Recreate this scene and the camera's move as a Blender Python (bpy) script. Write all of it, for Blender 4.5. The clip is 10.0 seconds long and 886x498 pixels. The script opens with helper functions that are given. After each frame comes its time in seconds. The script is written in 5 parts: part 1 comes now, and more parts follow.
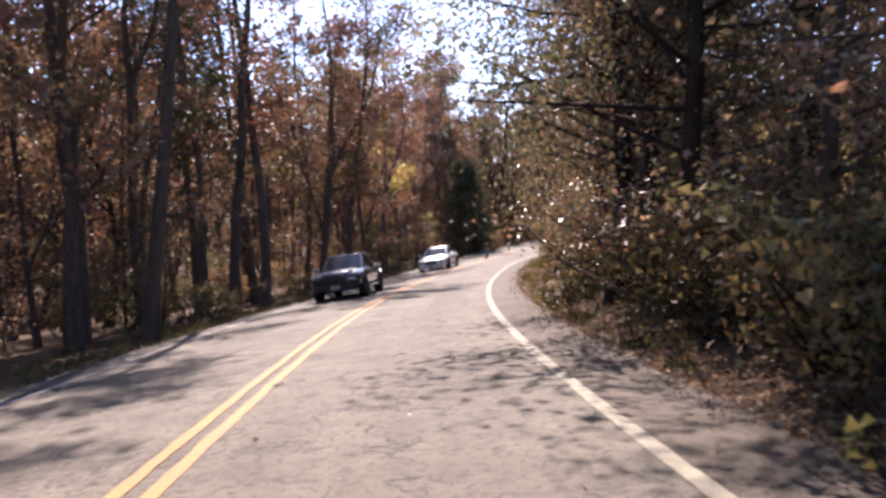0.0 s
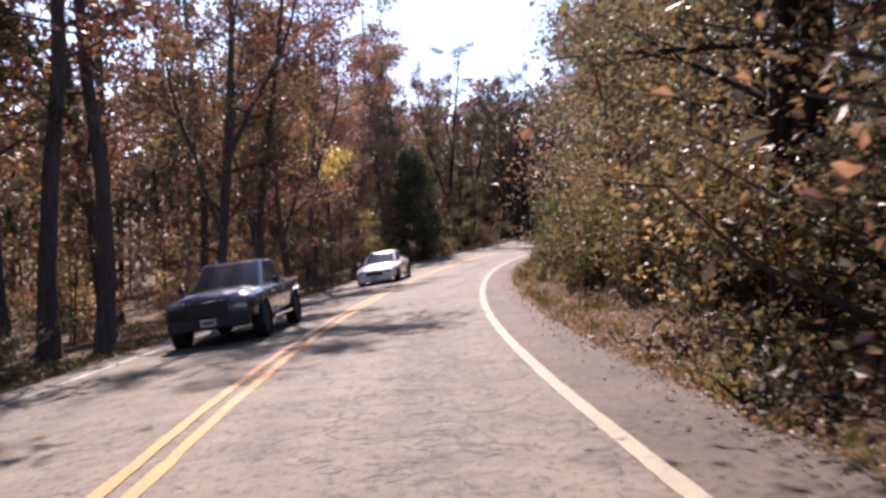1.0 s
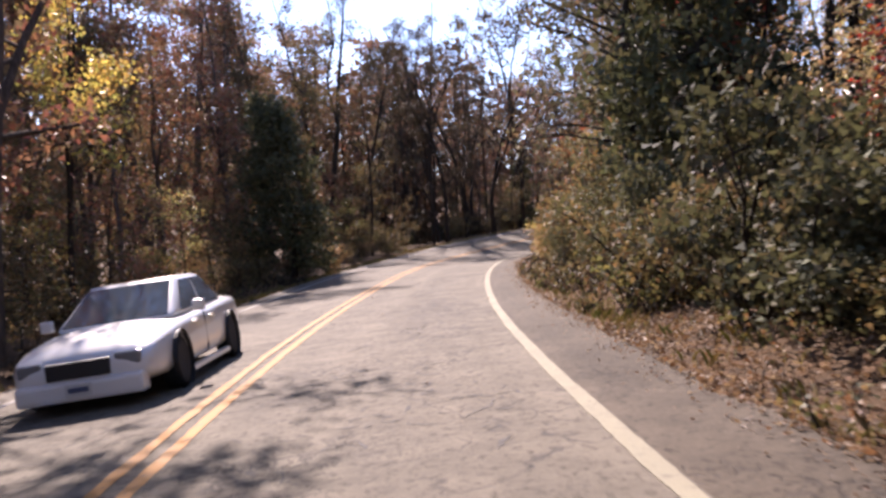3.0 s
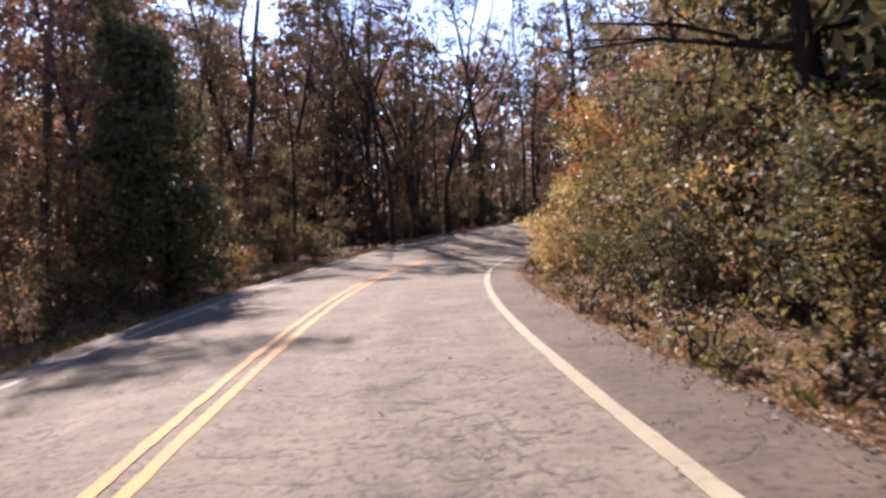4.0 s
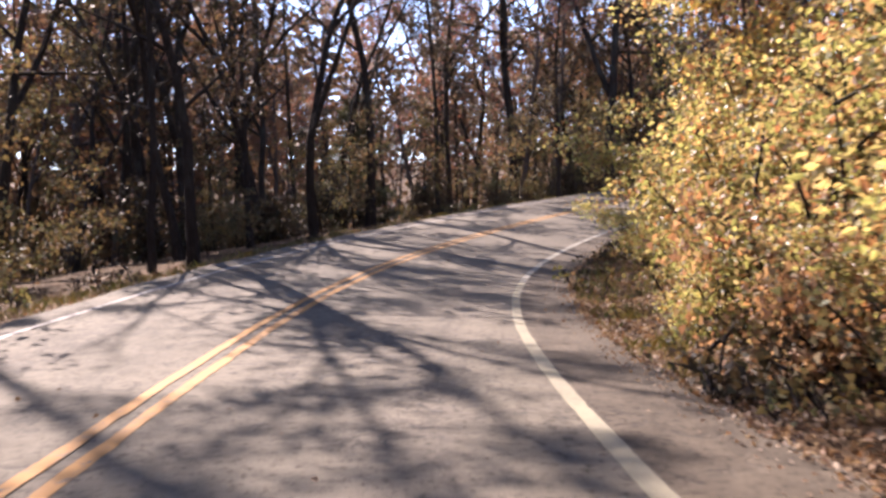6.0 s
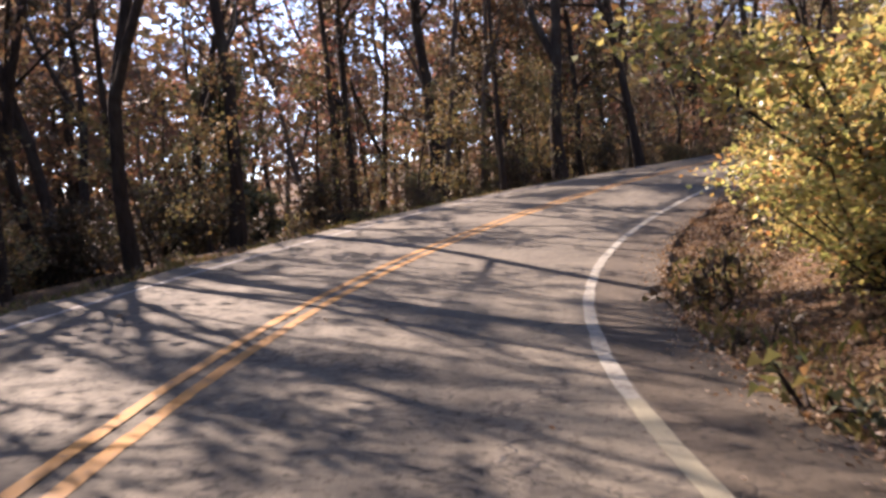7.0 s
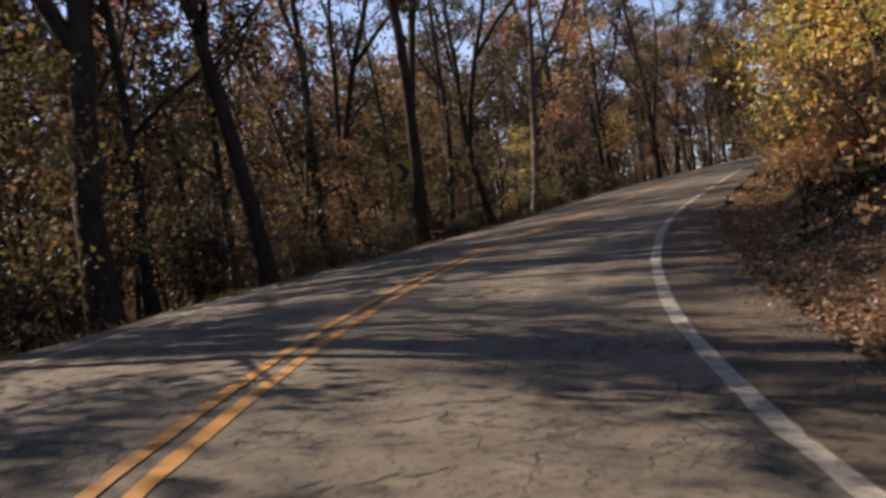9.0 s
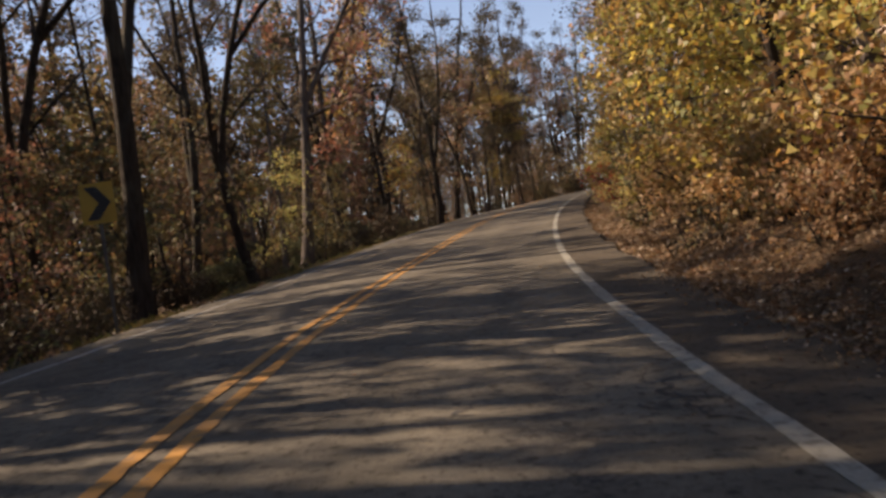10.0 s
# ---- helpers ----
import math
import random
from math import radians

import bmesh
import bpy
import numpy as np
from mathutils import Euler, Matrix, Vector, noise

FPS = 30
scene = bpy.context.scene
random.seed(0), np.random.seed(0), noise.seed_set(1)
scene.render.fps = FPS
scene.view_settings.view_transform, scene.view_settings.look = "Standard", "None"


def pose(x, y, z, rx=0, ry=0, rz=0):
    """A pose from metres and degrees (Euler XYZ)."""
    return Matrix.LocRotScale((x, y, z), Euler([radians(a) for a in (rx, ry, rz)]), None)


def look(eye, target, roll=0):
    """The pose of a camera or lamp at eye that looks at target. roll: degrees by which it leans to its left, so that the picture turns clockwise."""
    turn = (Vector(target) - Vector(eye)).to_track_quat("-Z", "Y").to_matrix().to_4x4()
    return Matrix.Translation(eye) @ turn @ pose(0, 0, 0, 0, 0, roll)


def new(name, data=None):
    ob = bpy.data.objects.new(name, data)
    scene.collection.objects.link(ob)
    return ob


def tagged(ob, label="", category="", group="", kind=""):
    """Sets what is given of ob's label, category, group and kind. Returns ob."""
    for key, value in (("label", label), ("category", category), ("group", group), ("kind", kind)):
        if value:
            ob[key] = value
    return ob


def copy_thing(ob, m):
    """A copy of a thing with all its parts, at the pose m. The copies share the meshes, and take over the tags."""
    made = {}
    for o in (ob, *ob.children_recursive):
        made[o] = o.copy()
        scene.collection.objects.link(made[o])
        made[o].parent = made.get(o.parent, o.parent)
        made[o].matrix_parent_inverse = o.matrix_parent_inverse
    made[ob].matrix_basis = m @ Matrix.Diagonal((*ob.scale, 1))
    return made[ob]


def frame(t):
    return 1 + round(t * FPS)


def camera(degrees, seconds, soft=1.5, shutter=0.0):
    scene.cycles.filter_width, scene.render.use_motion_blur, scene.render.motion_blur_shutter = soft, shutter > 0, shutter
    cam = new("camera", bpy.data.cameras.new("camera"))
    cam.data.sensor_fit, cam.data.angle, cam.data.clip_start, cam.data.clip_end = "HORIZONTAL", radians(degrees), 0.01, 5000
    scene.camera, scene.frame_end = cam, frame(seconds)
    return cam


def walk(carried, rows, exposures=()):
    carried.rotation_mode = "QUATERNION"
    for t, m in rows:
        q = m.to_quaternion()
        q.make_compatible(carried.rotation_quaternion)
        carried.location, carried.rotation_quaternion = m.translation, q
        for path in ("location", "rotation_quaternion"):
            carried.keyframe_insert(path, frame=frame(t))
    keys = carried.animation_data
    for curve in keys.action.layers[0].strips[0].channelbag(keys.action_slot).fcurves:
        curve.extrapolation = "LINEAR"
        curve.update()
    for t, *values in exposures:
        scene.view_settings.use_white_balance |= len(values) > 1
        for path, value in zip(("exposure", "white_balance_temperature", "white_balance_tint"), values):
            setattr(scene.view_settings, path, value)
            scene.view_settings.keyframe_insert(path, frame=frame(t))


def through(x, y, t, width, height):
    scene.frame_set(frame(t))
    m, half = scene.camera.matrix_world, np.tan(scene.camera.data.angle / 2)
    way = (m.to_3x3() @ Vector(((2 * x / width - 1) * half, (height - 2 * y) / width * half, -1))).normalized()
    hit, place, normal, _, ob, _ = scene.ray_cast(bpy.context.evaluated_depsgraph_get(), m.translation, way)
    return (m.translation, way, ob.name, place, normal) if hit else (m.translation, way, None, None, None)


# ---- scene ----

# ---------------------------------------------------------------- camera
cam = camera(52.0, 10.0, soft=3.0, shutter=0.12)
walk(cam, [
    (0.0, pose(1.771, 0.175, 1.551, 87.91, 1.19, 0.00)),
    (0.5, pose(1.389, 7.679, 1.214, 87.89, 1.43, -2.19)),
    (1.0, pose(1.212, 15.120, 0.922, 88.29, 1.26, -4.06)),
    (1.5, pose(1.337, 22.597, 0.689, 88.28, 1.42, -5.90)),
    (2.0, pose(1.660, 30.085, 0.448, 88.35, 1.90, -7.91)),
    (2.5, pose(2.259, 37.550, 0.271, 88.66, 1.87, -9.80)),
    (4.0, pose(5.341, 59.649, 0.002, 88.64, 1.50, -15.95)),
    (4.5, pose(6.910, 66.904, -0.076, 88.91, 0.58, -18.62)),
    (5.0, pose(8.790, 74.004, -0.043, 88.79, 0.64, -21.22)),
    (6.5, pose(15.789, 93.541, -0.020, 88.31, 3.18, -27.11)),
    (7.0, pose(18.506, 99.548, 0.022, 88.52, 5.09, -31.23)),
    (7.5, pose(21.307, 104.696, 0.145, 89.52, 6.32, -36.99)),
    (8.0, pose(24.751, 109.478, 0.424, 90.74, 6.84, -43.57)),
    (8.5, pose(28.796, 113.730, 0.830, 91.69, 7.43, -50.76)),
    (9.0, pose(33.244, 117.240, 1.283, 92.31, 9.20, -58.09)),
    (9.5, pose(38.007, 120.172, 1.868, 92.49, 9.60, -66.00)),
    (10.0, pose(42.768, 122.305, 2.398, 92.47, 9.49, -73.37)),
], exposures=[(0.0, 1.75, 6600, 30), (1.0, 1.66, 6600, 31), (2.0, 1.62, 6600, 31), (4.0, 1.7, 6700, 30), (5.0, 1.88, 6700, 30), (6.5, 2.1, 6900, 29), (7.0, 2.12, 7200, 29), (7.6, 1.6, 7100, 26), (8.3, 1.55, 7200, 24), (9.0, 1.15, 7500, 22), (9.5, 1.0, 7900, 21), (10.0, 1.1, 8300, 21)])

# ---------------------------------------------------------------- light
SUN_YAW, SUN_UP = 6.0, 36.0
world = bpy.data.worlds.new("world")
scene.world = world
world.use_nodes = True
wn = world.node_tree.nodes
sky = wn.new("ShaderNodeTexSky")
sky.sky_type, sky.sun_disc = "NISHITA", False
sky.sun_elevation, sky.sun_rotation = radians(SUN_UP), radians(-SUN_YAW)
sky.air_density, sky.dust_density, sky.ozone_density = 0.8, 0.05, 1.6
world.node_tree.links.new(sky.outputs[0], wn["Background"].inputs[0])
wn["Background"].inputs[1].default_value = 0.105
sun = new("sun", bpy.data.lights.new("sun", "SUN"))
sun.data.energy, sun.data.angle, sun.data.color = 5.0, radians(0.55), (1.0, 0.93, 0.82)
toward = Vector((-math.sin(radians(SUN_YAW)) * math.cos(radians(SUN_UP)), math.cos(radians(SUN_YAW)) * math.cos(radians(SUN_UP)), math.sin(radians(SUN_UP))))
sun.matrix_world = look(toward * 100, (0, 0, 0))


# ---------------------------------------------------------------- materials
class Nodes:
    """A material's node tree with short calls."""

    def __init__(self, name):
        self.mat = bpy.data.materials.new(name)
        self.mat.use_nodes = True
        self.t = self.mat.node_tree
        self.bsdf = self.t.nodes["Principled BSDF"]
        self.out = self.t.nodes["Material Output"]

    def node(self, kind, props=None, **ins):
        n = self.t.nodes.new("ShaderNode" + kind)
        for k, v in (props or {}).items():
            setattr(n, k, v)
        for k, v in ins.items():
            self.put(n, k, v)
        return n

    def put(self, n, key, v):
        key = key.replace("_", " ")
        sock = n.inputs[int(key[1:])] if key[0] == "i" and key[1:].isdigit() else n.inputs[key]
        if isinstance(v, bpy.types.NodeSocket):
            self.t.links.new(v, sock)
        else:
            sock.default_value = v

    def noise(self, scale, vec=None, detail=4.0, rough=0.6):
        n = self.node("TexNoise", Scale=scale, Detail=detail, Roughness=rough)
        if vec is not None:
            self.put(n, "Vector", vec)
        return n.outputs[0]

    def ramp(self, fac, stops, mode="LINEAR"):
        n = self.node("ValToRGB", Fac=fac)
        r = n.color_ramp
        r.interpolation = mode
        while len(r.elements) < len(stops):
            r.elements.new(1.0)
        for e, (p, c) in zip(r.elements, stops):
            e.position, e.color = p, (*c, 1) if len(c) == 3 else c
        return n.outputs[0]

    def mix(self, fac, a, b, how="MIX"):
        n = self.node("MixRGB", {"blend_type": how}, Fac=fac, Color1=a, Color2=b)
        return n.outputs[0]

    def math(self, op, a, b=0.0):
        n = self.node("Math", {"operation": op})
        self.put(n, "i0", a)
        self.put(n, "i1", b)
        return n.outputs[0]

    def bump(self, height, strength=0.4, distance=0.02):
        n = self.node("Bump", Strength=strength, Distance=distance, Height=height)
        self.put(self.bsdf, "Normal", n.outputs[0])

    def coord(self, which="Object"):
        return self.node("TexCoord").outputs[which]


def grey(v):
    return (v, v, v, 1)


def road_material(name, dark, light, cracks, rough=0.5):
    m = Nodes(name)
    uv = m.coord("UV")
    big = m.noise(0.35, uv, 3.0)
    mid = m.noise(2.2, uv, 5.0, 0.65)
    fine = m.noise(70.0, uv, 3.0, 0.8)
    base = m.ramp(big, [(0.3, dark), (0.7, light)])
    base = m.mix(0.6, base, m.ramp(mid, [(0.3, (0.45, 0.44, 0.43)), (0.65, (1.05, 1.03, 1.0))]), "MULTIPLY")
    base = m.mix(0.6, base, m.ramp(fine, [(0.3, (0.4, 0.4, 0.4)), (0.62, (1.28, 1.25, 1.2))]), "MULTIPLY")
    pits = m.noise(13.0, uv, 3.0, 0.7)
    base = m.mix(0.85, base, m.ramp(pits, [(0.33, (0.22, 0.21, 0.21)), (0.47, (1.0, 1.0, 1.0))]), "MULTIPLY")
    # tar and tyre streaks along the lane
    stretch = m.node("Mapping", Vector=uv)
    stretch.inputs["Scale"].default_value = (1.6, 0.06, 1)
    streak = m.noise(1.0, stretch.outputs[0], 3.0)
    base = m.mix(0.4, base, m.ramp(streak, [(0.35, (0.62, 0.61, 0.6)), (0.6, (1.06, 1.05, 1.04))]), "MULTIPLY")
    warp = m.node("VectorMath", {"operation": "ADD"})
    col = m.node("TexNoise", Vector=uv, Scale=1.3, Detail=4.0)
    sc = m.node("VectorMath", {"operation": "SCALE"})
    m.put(sc, "i0", col.outputs[1])
    sc.inputs["Scale"].default_value = 1.5
    m.put(warp, "i0", uv)
    m.put(warp, "i1", sc.outputs[0])
    height = m.math("MULTIPLY", fine, 0.5)
    for scale, width, seed, lo in ((0.4, 0.013, 0.55, 0.45), (1.7, 0.034, 3.1, 0.5), (5.0, 0.085, 1.9, 0.52)):
        v = m.node("TexVoronoi", {"feature": "DISTANCE_TO_EDGE"}, Vector=warp.outputs[0], Scale=scale)
        line = m.ramp(v.outputs["Distance"], [(0.0, (1, 1, 1)), (width, (0, 0, 0))])
        shift = m.node("Mapping", Vector=uv)
        shift.inputs["Location"].default_value = (seed * 7, seed * 3, 0)
        mask = m.ramp(m.noise(0.55, shift.outputs[0], 3.0), [(lo, (0, 0, 0)), (lo + 0.1, (1, 1, 1))])
        gaps = m.ramp(m.noise(2.4, shift.outputs[0], 4.0), [(0.38, (0, 0, 0)), (0.5, (1, 1, 1))])
        c = m.math("MULTIPLY", m.math("MULTIPLY", m.math("MULTIPLY", line, mask), gaps), cracks)
        base = m.mix(c, base, (0.028, 0.026, 0.026, 1))
        height = m.math("SUBTRACT", height, m.math("MULTIPLY", c, 1.4))
    # crazed and stained wheel tracks, patchy along the lane
    lat = m.math("ABSOLUTE", m.node("SeparateXYZ", Vector=uv).outputs[0])
    outer = m.ramp(m.math("ABSOLUTE", m.math("SUBTRACT", lat, 1.95)), [(0.15, (1, 1, 1)), (0.6, (0, 0, 0))])
    inner = m.ramp(m.math("ABSOLUTE", m.math("SUBTRACT", lat, 0.75)), [(0.08, (0.4,) * 3), (0.3, (0, 0, 0))])
    track = m.math("MAXIMUM", outer, inner)
    slow = m.node("Mapping", Vector=uv)
    slow.inputs["Scale"].default_value = (0.8, 0.16, 1)
    track = m.math("MULTIPLY", track, m.ramp(m.noise(1.0, slow.outputs[0], 3.0), [(0.36, (0.1,) * 3), (0.56, (1, 1, 1))]))
    blotch = m.ramp(m.noise(5.5, uv, 6.0, 0.75), [(0.44, (0, 0, 0)), (0.6, (0.62,) * 3)])
    base = m.mix(m.math("MULTIPLY", track, blotch), base, (0.058, 0.05, 0.044, 1))
    cell = m.node("TexVoronoi", {"feature": "DISTANCE_TO_EDGE"}, Vector=warp.outputs[0], Scale=6.5)
    craze = m.math("MULTIPLY", m.ramp(cell.outputs["Distance"], [(0.0, (1, 1, 1)), (0.1, (0, 0, 0))]), m.ramp(m.noise(1.6, uv, 4.0), [(0.48, (0, 0, 0)), (0.58, (1, 1, 1))]))
    craze = m.math("MULTIPLY", m.math("MULTIPLY", craze, track), cracks)
    base = m.mix(craze, base, (0.03, 0.027, 0.025, 1))
    height = m.math("SUBTRACT", height, craze)
    m.put(m.bsdf, "Base Color", base)
    m.put(m.bsdf, "Roughness", 0.9)
    m.put(m.bsdf, "Specular IOR Level", 0.15)
    m.bump(height, rough, 0.008 * rough / 0.5)
    return m.mat


def paint_material(name, colour, under, wear):
    m = Nodes(name)
    uv = m.coord("UV")
    chip = m.noise(9.0, uv, 6.0, 0.75)
    dirt = m.noise(1.1, uv, 3.0)
    c = m.mix(m.ramp(dirt, [(0.35, (0.0,) * 3), (0.75, (0.45,) * 3)]), colour, under)
    c = m.mix(m.ramp(chip, [(wear - 0.03, (0, 0, 0)), (wear + 0.1, (1, 1, 1))]), c, under)
    fine = m.noise(70.0, uv, 3.0, 0.8)
    c = m.mix(0.35, c, m.ramp(fine, [(0.3, (0.5,) * 3), (0.62, (1.15,) * 3)]), "MULTIPLY")
    m.put(m.bsdf, "Base Color", c)
    m.put(m.bsdf, "Roughness", 0.8)
    m.put(m.bsdf, "Specular IOR Level", 0.15)
    m.bump(fine, 0.35, 0.006)
    return m.mat


def ground_material():
    m = Nodes("forest_floor")
    p = m.coord("Object")
    a, b, c = m.noise(0.25, p, 4.0), m.noise(3.0, p, 6.0, 0.7), m.noise(24.0, p, 4.0, 0.8)
    col = m.ramp(a, [(0.35, (0.075, 0.052, 0.036)), (0.65, (0.125, 0.088, 0.06))])
    col = m.mix(0.6, col, m.ramp(b, [(0.3, (0.4, 0.38, 0.34)), (0.5, (1, 0.95, 0.85)), (0.7, (1.7, 1.25, 0.8))]), "MULTIPLY")
    col = m.mix(0.6, col, m.ramp(c, [(0.3, (0.35,) * 3), (0.7, (1.6, 1.5, 1.35))]), "MULTIPLY")
    m.put(m.bsdf, "Base Color", col)
    m.put(m.bsdf, "Roughness", 0.95)
    m.put(m.bsdf, "Specular IOR Level", 0.08)
    m.bump(m.math("ADD", b, m.math("MULTIPLY", c, 0.4)), 0.9, 0.12)
    return m.mat


def bark_material(name, dark, light):
    m = Nodes(name)
    p = m.coord("Object")
    mp = m.node("Mapping", Vector=p)
    mp.inputs["Scale"].default_value = (1, 1, 0.16)
    r = m.noise(16.0, mp.outputs[0], 5.0, 0.7)
    patch = m.noise(0.9, p, 3.0)
    col = m.ramp(r, [(0.3, dark), (0.68, light)])
    col = m.mix(m.ramp(patch, [(0.5, (0,) * 3), (0.7, (0.35,) * 3)]), col, (0.1, 0.105, 0.08, 1))
    m.put(m.bsdf, "Base Color", col)
    m.put(m.bsdf, "Roughness", 0.95)
    m.put(m.bsdf, "Specular IOR Level", 0.1)
    m.bump(r, 0.9, 0.03)
    return m.mat


def leaf_material(name, palette, through=0.5, gloss=0.4, shine=0.5):
    """Leaf colours drawn leaf by leaf from a palette, partly let through by the light."""
    m = Nodes(name)
    isl = m.node("NewGeometry").outputs["Random Per Island"]
    stops = [((i + 0.001) / len(palette), c) for i, c in enumerate(palette)]
    col = m.ramp(isl, stops, "CONSTANT")
    ob = m.node("ObjectInfo").outputs["Random"]
    hsv = m.node("HueSaturation", Color=col)
    m.put(hsv, "Hue", m.math("ADD", m.math("MULTIPLY", ob, 0.035), 0.4825))
    m.put(hsv, "Value", m.math("ADD", m.math("MULTIPLY", m.math("FRACT", m.math("MULTIPLY", ob, 7.3)), 0.5), 0.75))
    n = m.noise(30.0, m.coord("Object"), 3.0)
    c = m.mix(0.35, hsv.outputs[0], m.ramp(n, [(0.3, (0.55,) * 3), (0.7, (1.3,) * 3)]), "MULTIPLY")
    m.put(m.bsdf, "Base Color", c)
    m.put(m.bsdf, "Roughness", gloss)
    m.put(m.bsdf, "Specular IOR Level", shine)
    tr = m.node("BsdfTranslucent")
    m.put(tr, "Color", m.mix(1.0, c, (1.35, 1.2, 0.9, 1), "MULTIPLY"))
    mx = m.node("MixShader")
    m.put(mx, "Fac", through)
    m.put(mx, "i1", m.bsdf.outputs[0])
    m.put(mx, "i2", tr.outputs[0])
    m.t.links.new(mx.outputs[0], m.out.inputs[0])
    return m.mat


def plain_material(name, colour, rough=0.5, metal=0.0, coat=0.0, dirt=0.25):
    m = Nodes(name)
    n = m.noise(3.0, m.coord("Object"), 5.0, 0.7)
    c = m.mix(dirt, (*colour, 1), m.ramp(n, [(0.3, (0.5, 0.47, 0.43)), (0.7, (1.05,) * 3)]), "MULTIPLY")
    m.put(m.bsdf, "Base Color", c)
    m.put(m.bsdf, "Roughness", m.math("ADD", m.math("MULTIPLY", n, 0.2), rough - 0.1))
    m.put(m.bsdf, "Metallic", metal)
    m.put(m.bsdf, "Coat Weight", coat)
    return m.mat


ASPHALT = road_material("asphalt", (0.128, 0.113, 0.09), (0.168, 0.149, 0.119), 0.85)
SHOULDER = road_material("shoulder_asphalt", (0.08, 0.066, 0.05), (0.116, 0.096, 0.074), 0.6, 0.9)
def tar_material():
    m = Nodes("crack_dirt")
    n = m.noise(20.0, m.coord("Object"), 4.0)
    m.put(m.bsdf, "Base Color", m.ramp(n, [(0.3, (0.016, 0.014, 0.013)), (0.7, (0.04, 0.035, 0.03))]))
    m.put(m.bsdf, "Roughness", 0.9)
    return m.mat


TAR = tar_material()
YELLOW = paint_material("yellow_paint", (0.4, 0.195, 0.052, 1), (0.13, 0.112, 0.09, 1), 0.56)
WHITE = paint_material("white_paint", (0.245, 0.225, 0.155, 1), (0.135, 0.118, 0.094, 1), 0.57)
WORN_WHITE = paint_material("worn_white_paint", (0.29, 0.28, 0.235, 1), (0.13, 0.116, 0.096, 1), 0.515)
FADED = paint_material("faded_white_paint", (0.32, 0.305, 0.28, 1), (0.125, 0.112, 0.098, 1), 0.52)
FLOOR = ground_material()
BARK = bark_material("grey_brown_bark", (0.016, 0.012, 0.01), (0.054, 0.043, 0.035))
GREY_BARK = bark_material("grey_bark", (0.045, 0.036, 0.032), (0.13, 0.108, 0.094))
L_RUST = leaf_material("rust_leaves", [(0.268, 0.136, 0.093), (0.221, 0.143, 0.098), (0.303, 0.181, 0.103), (0.169, 0.143, 0.093), (0.233, 0.110, 0.084), (0.198, 0.162, 0.107)], 0.24, 0.6, 0.25)
L_OLIVE = leaf_material("olive_leaves", [(0.128, 0.121, 0.067), (0.162, 0.137, 0.071), (0.103, 0.111, 0.063), (0.197, 0.148, 0.074), (0.167, 0.116, 0.069)], 0.26, 0.7, 0.15)
L_GREEN = leaf_material("green_leaves", [(0.077, 0.086, 0.041), (0.104, 0.107, 0.050), (0.063, 0.073, 0.036), (0.153, 0.133, 0.059), (0.126, 0.112, 0.050), (0.144, 0.086, 0.050)], 0.36, 0.6, 0.25)
L_YELLOW = leaf_material("yellow_leaves", [(0.365, 0.341, 0.141), (0.308, 0.328, 0.135), (0.239, 0.269, 0.102), (0.352, 0.290, 0.129), (0.282, 0.203, 0.095), (0.184, 0.210, 0.081), (0.352, 0.320, 0.168), (0.266, 0.146, 0.067)], 0.58, 0.45)
L_ORANGE = leaf_material("orange_leaves", [(0.383, 0.234, 0.077), (0.425, 0.330, 0.102), (0.276, 0.154, 0.061), (0.468, 0.383, 0.122), (0.234, 0.149, 0.066), (0.255, 0.255, 0.086), (0.330, 0.319, 0.102)], 0.5, 0.45)
L_RED = leaf_material("red_leaves", [(0.270, 0.051, 0.027), (0.210, 0.076, 0.027), (0.150, 0.038, 0.027), (0.225, 0.128, 0.036)], 0.5, 0.4)
# browns taken near black: the woods' canopy shade is put into the leaf colour
L_SHADED_BROWN = leaf_material("shaded_brown_leaves", [(0.058, 0.043, 0.031), (0.071, 0.051, 0.035), (0.044, 0.038, 0.027), (0.082, 0.060, 0.038), (0.053, 0.052, 0.033)], 0.2, 0.65, 0.2)
L_DARK = leaf_material("evergreen_leaves", [(0.094, 0.104, 0.064), (0.116, 0.133, 0.075), (0.075, 0.086, 0.056), (0.140, 0.133, 0.079)], 0.2, 0.75, 0.12)
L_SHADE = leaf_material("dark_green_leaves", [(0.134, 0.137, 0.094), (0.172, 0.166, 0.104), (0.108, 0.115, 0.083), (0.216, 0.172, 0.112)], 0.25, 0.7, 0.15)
L_PINE = leaf_material("pine_needles", [(0.04, 0.055, 0.02), (0.06, 0.07, 0.024), (0.075, 0.07, 0.03), (0.03, 0.045, 0.018)], 0.2, 0.6, 0.3)
L_TAN = leaf_material("tan_leaves", [(0.341, 0.231, 0.132), (0.440, 0.308, 0.172), (0.253, 0.160, 0.092), (0.396, 0.242, 0.115), (0.297, 0.242, 0.127)], 0.4, 0.55, 0.3)
L_DUSK = leaf_material("dark_autumn_leaves", [(0.208, 0.166, 0.109), (0.252, 0.194, 0.124), (0.154, 0.148, 0.098), (0.324, 0.212, 0.131), (0.234, 0.144, 0.105)], 0.3, 0.45, 0.5)
L_FAR = leaf_material("far_leaves", [(0.149, 0.092, 0.064), (0.127, 0.090, 0.064), (0.101, 0.087, 0.057), (0.172, 0.115, 0.069), (0.121, 0.078, 0.057)], 0.2, 0.8, 0.1)
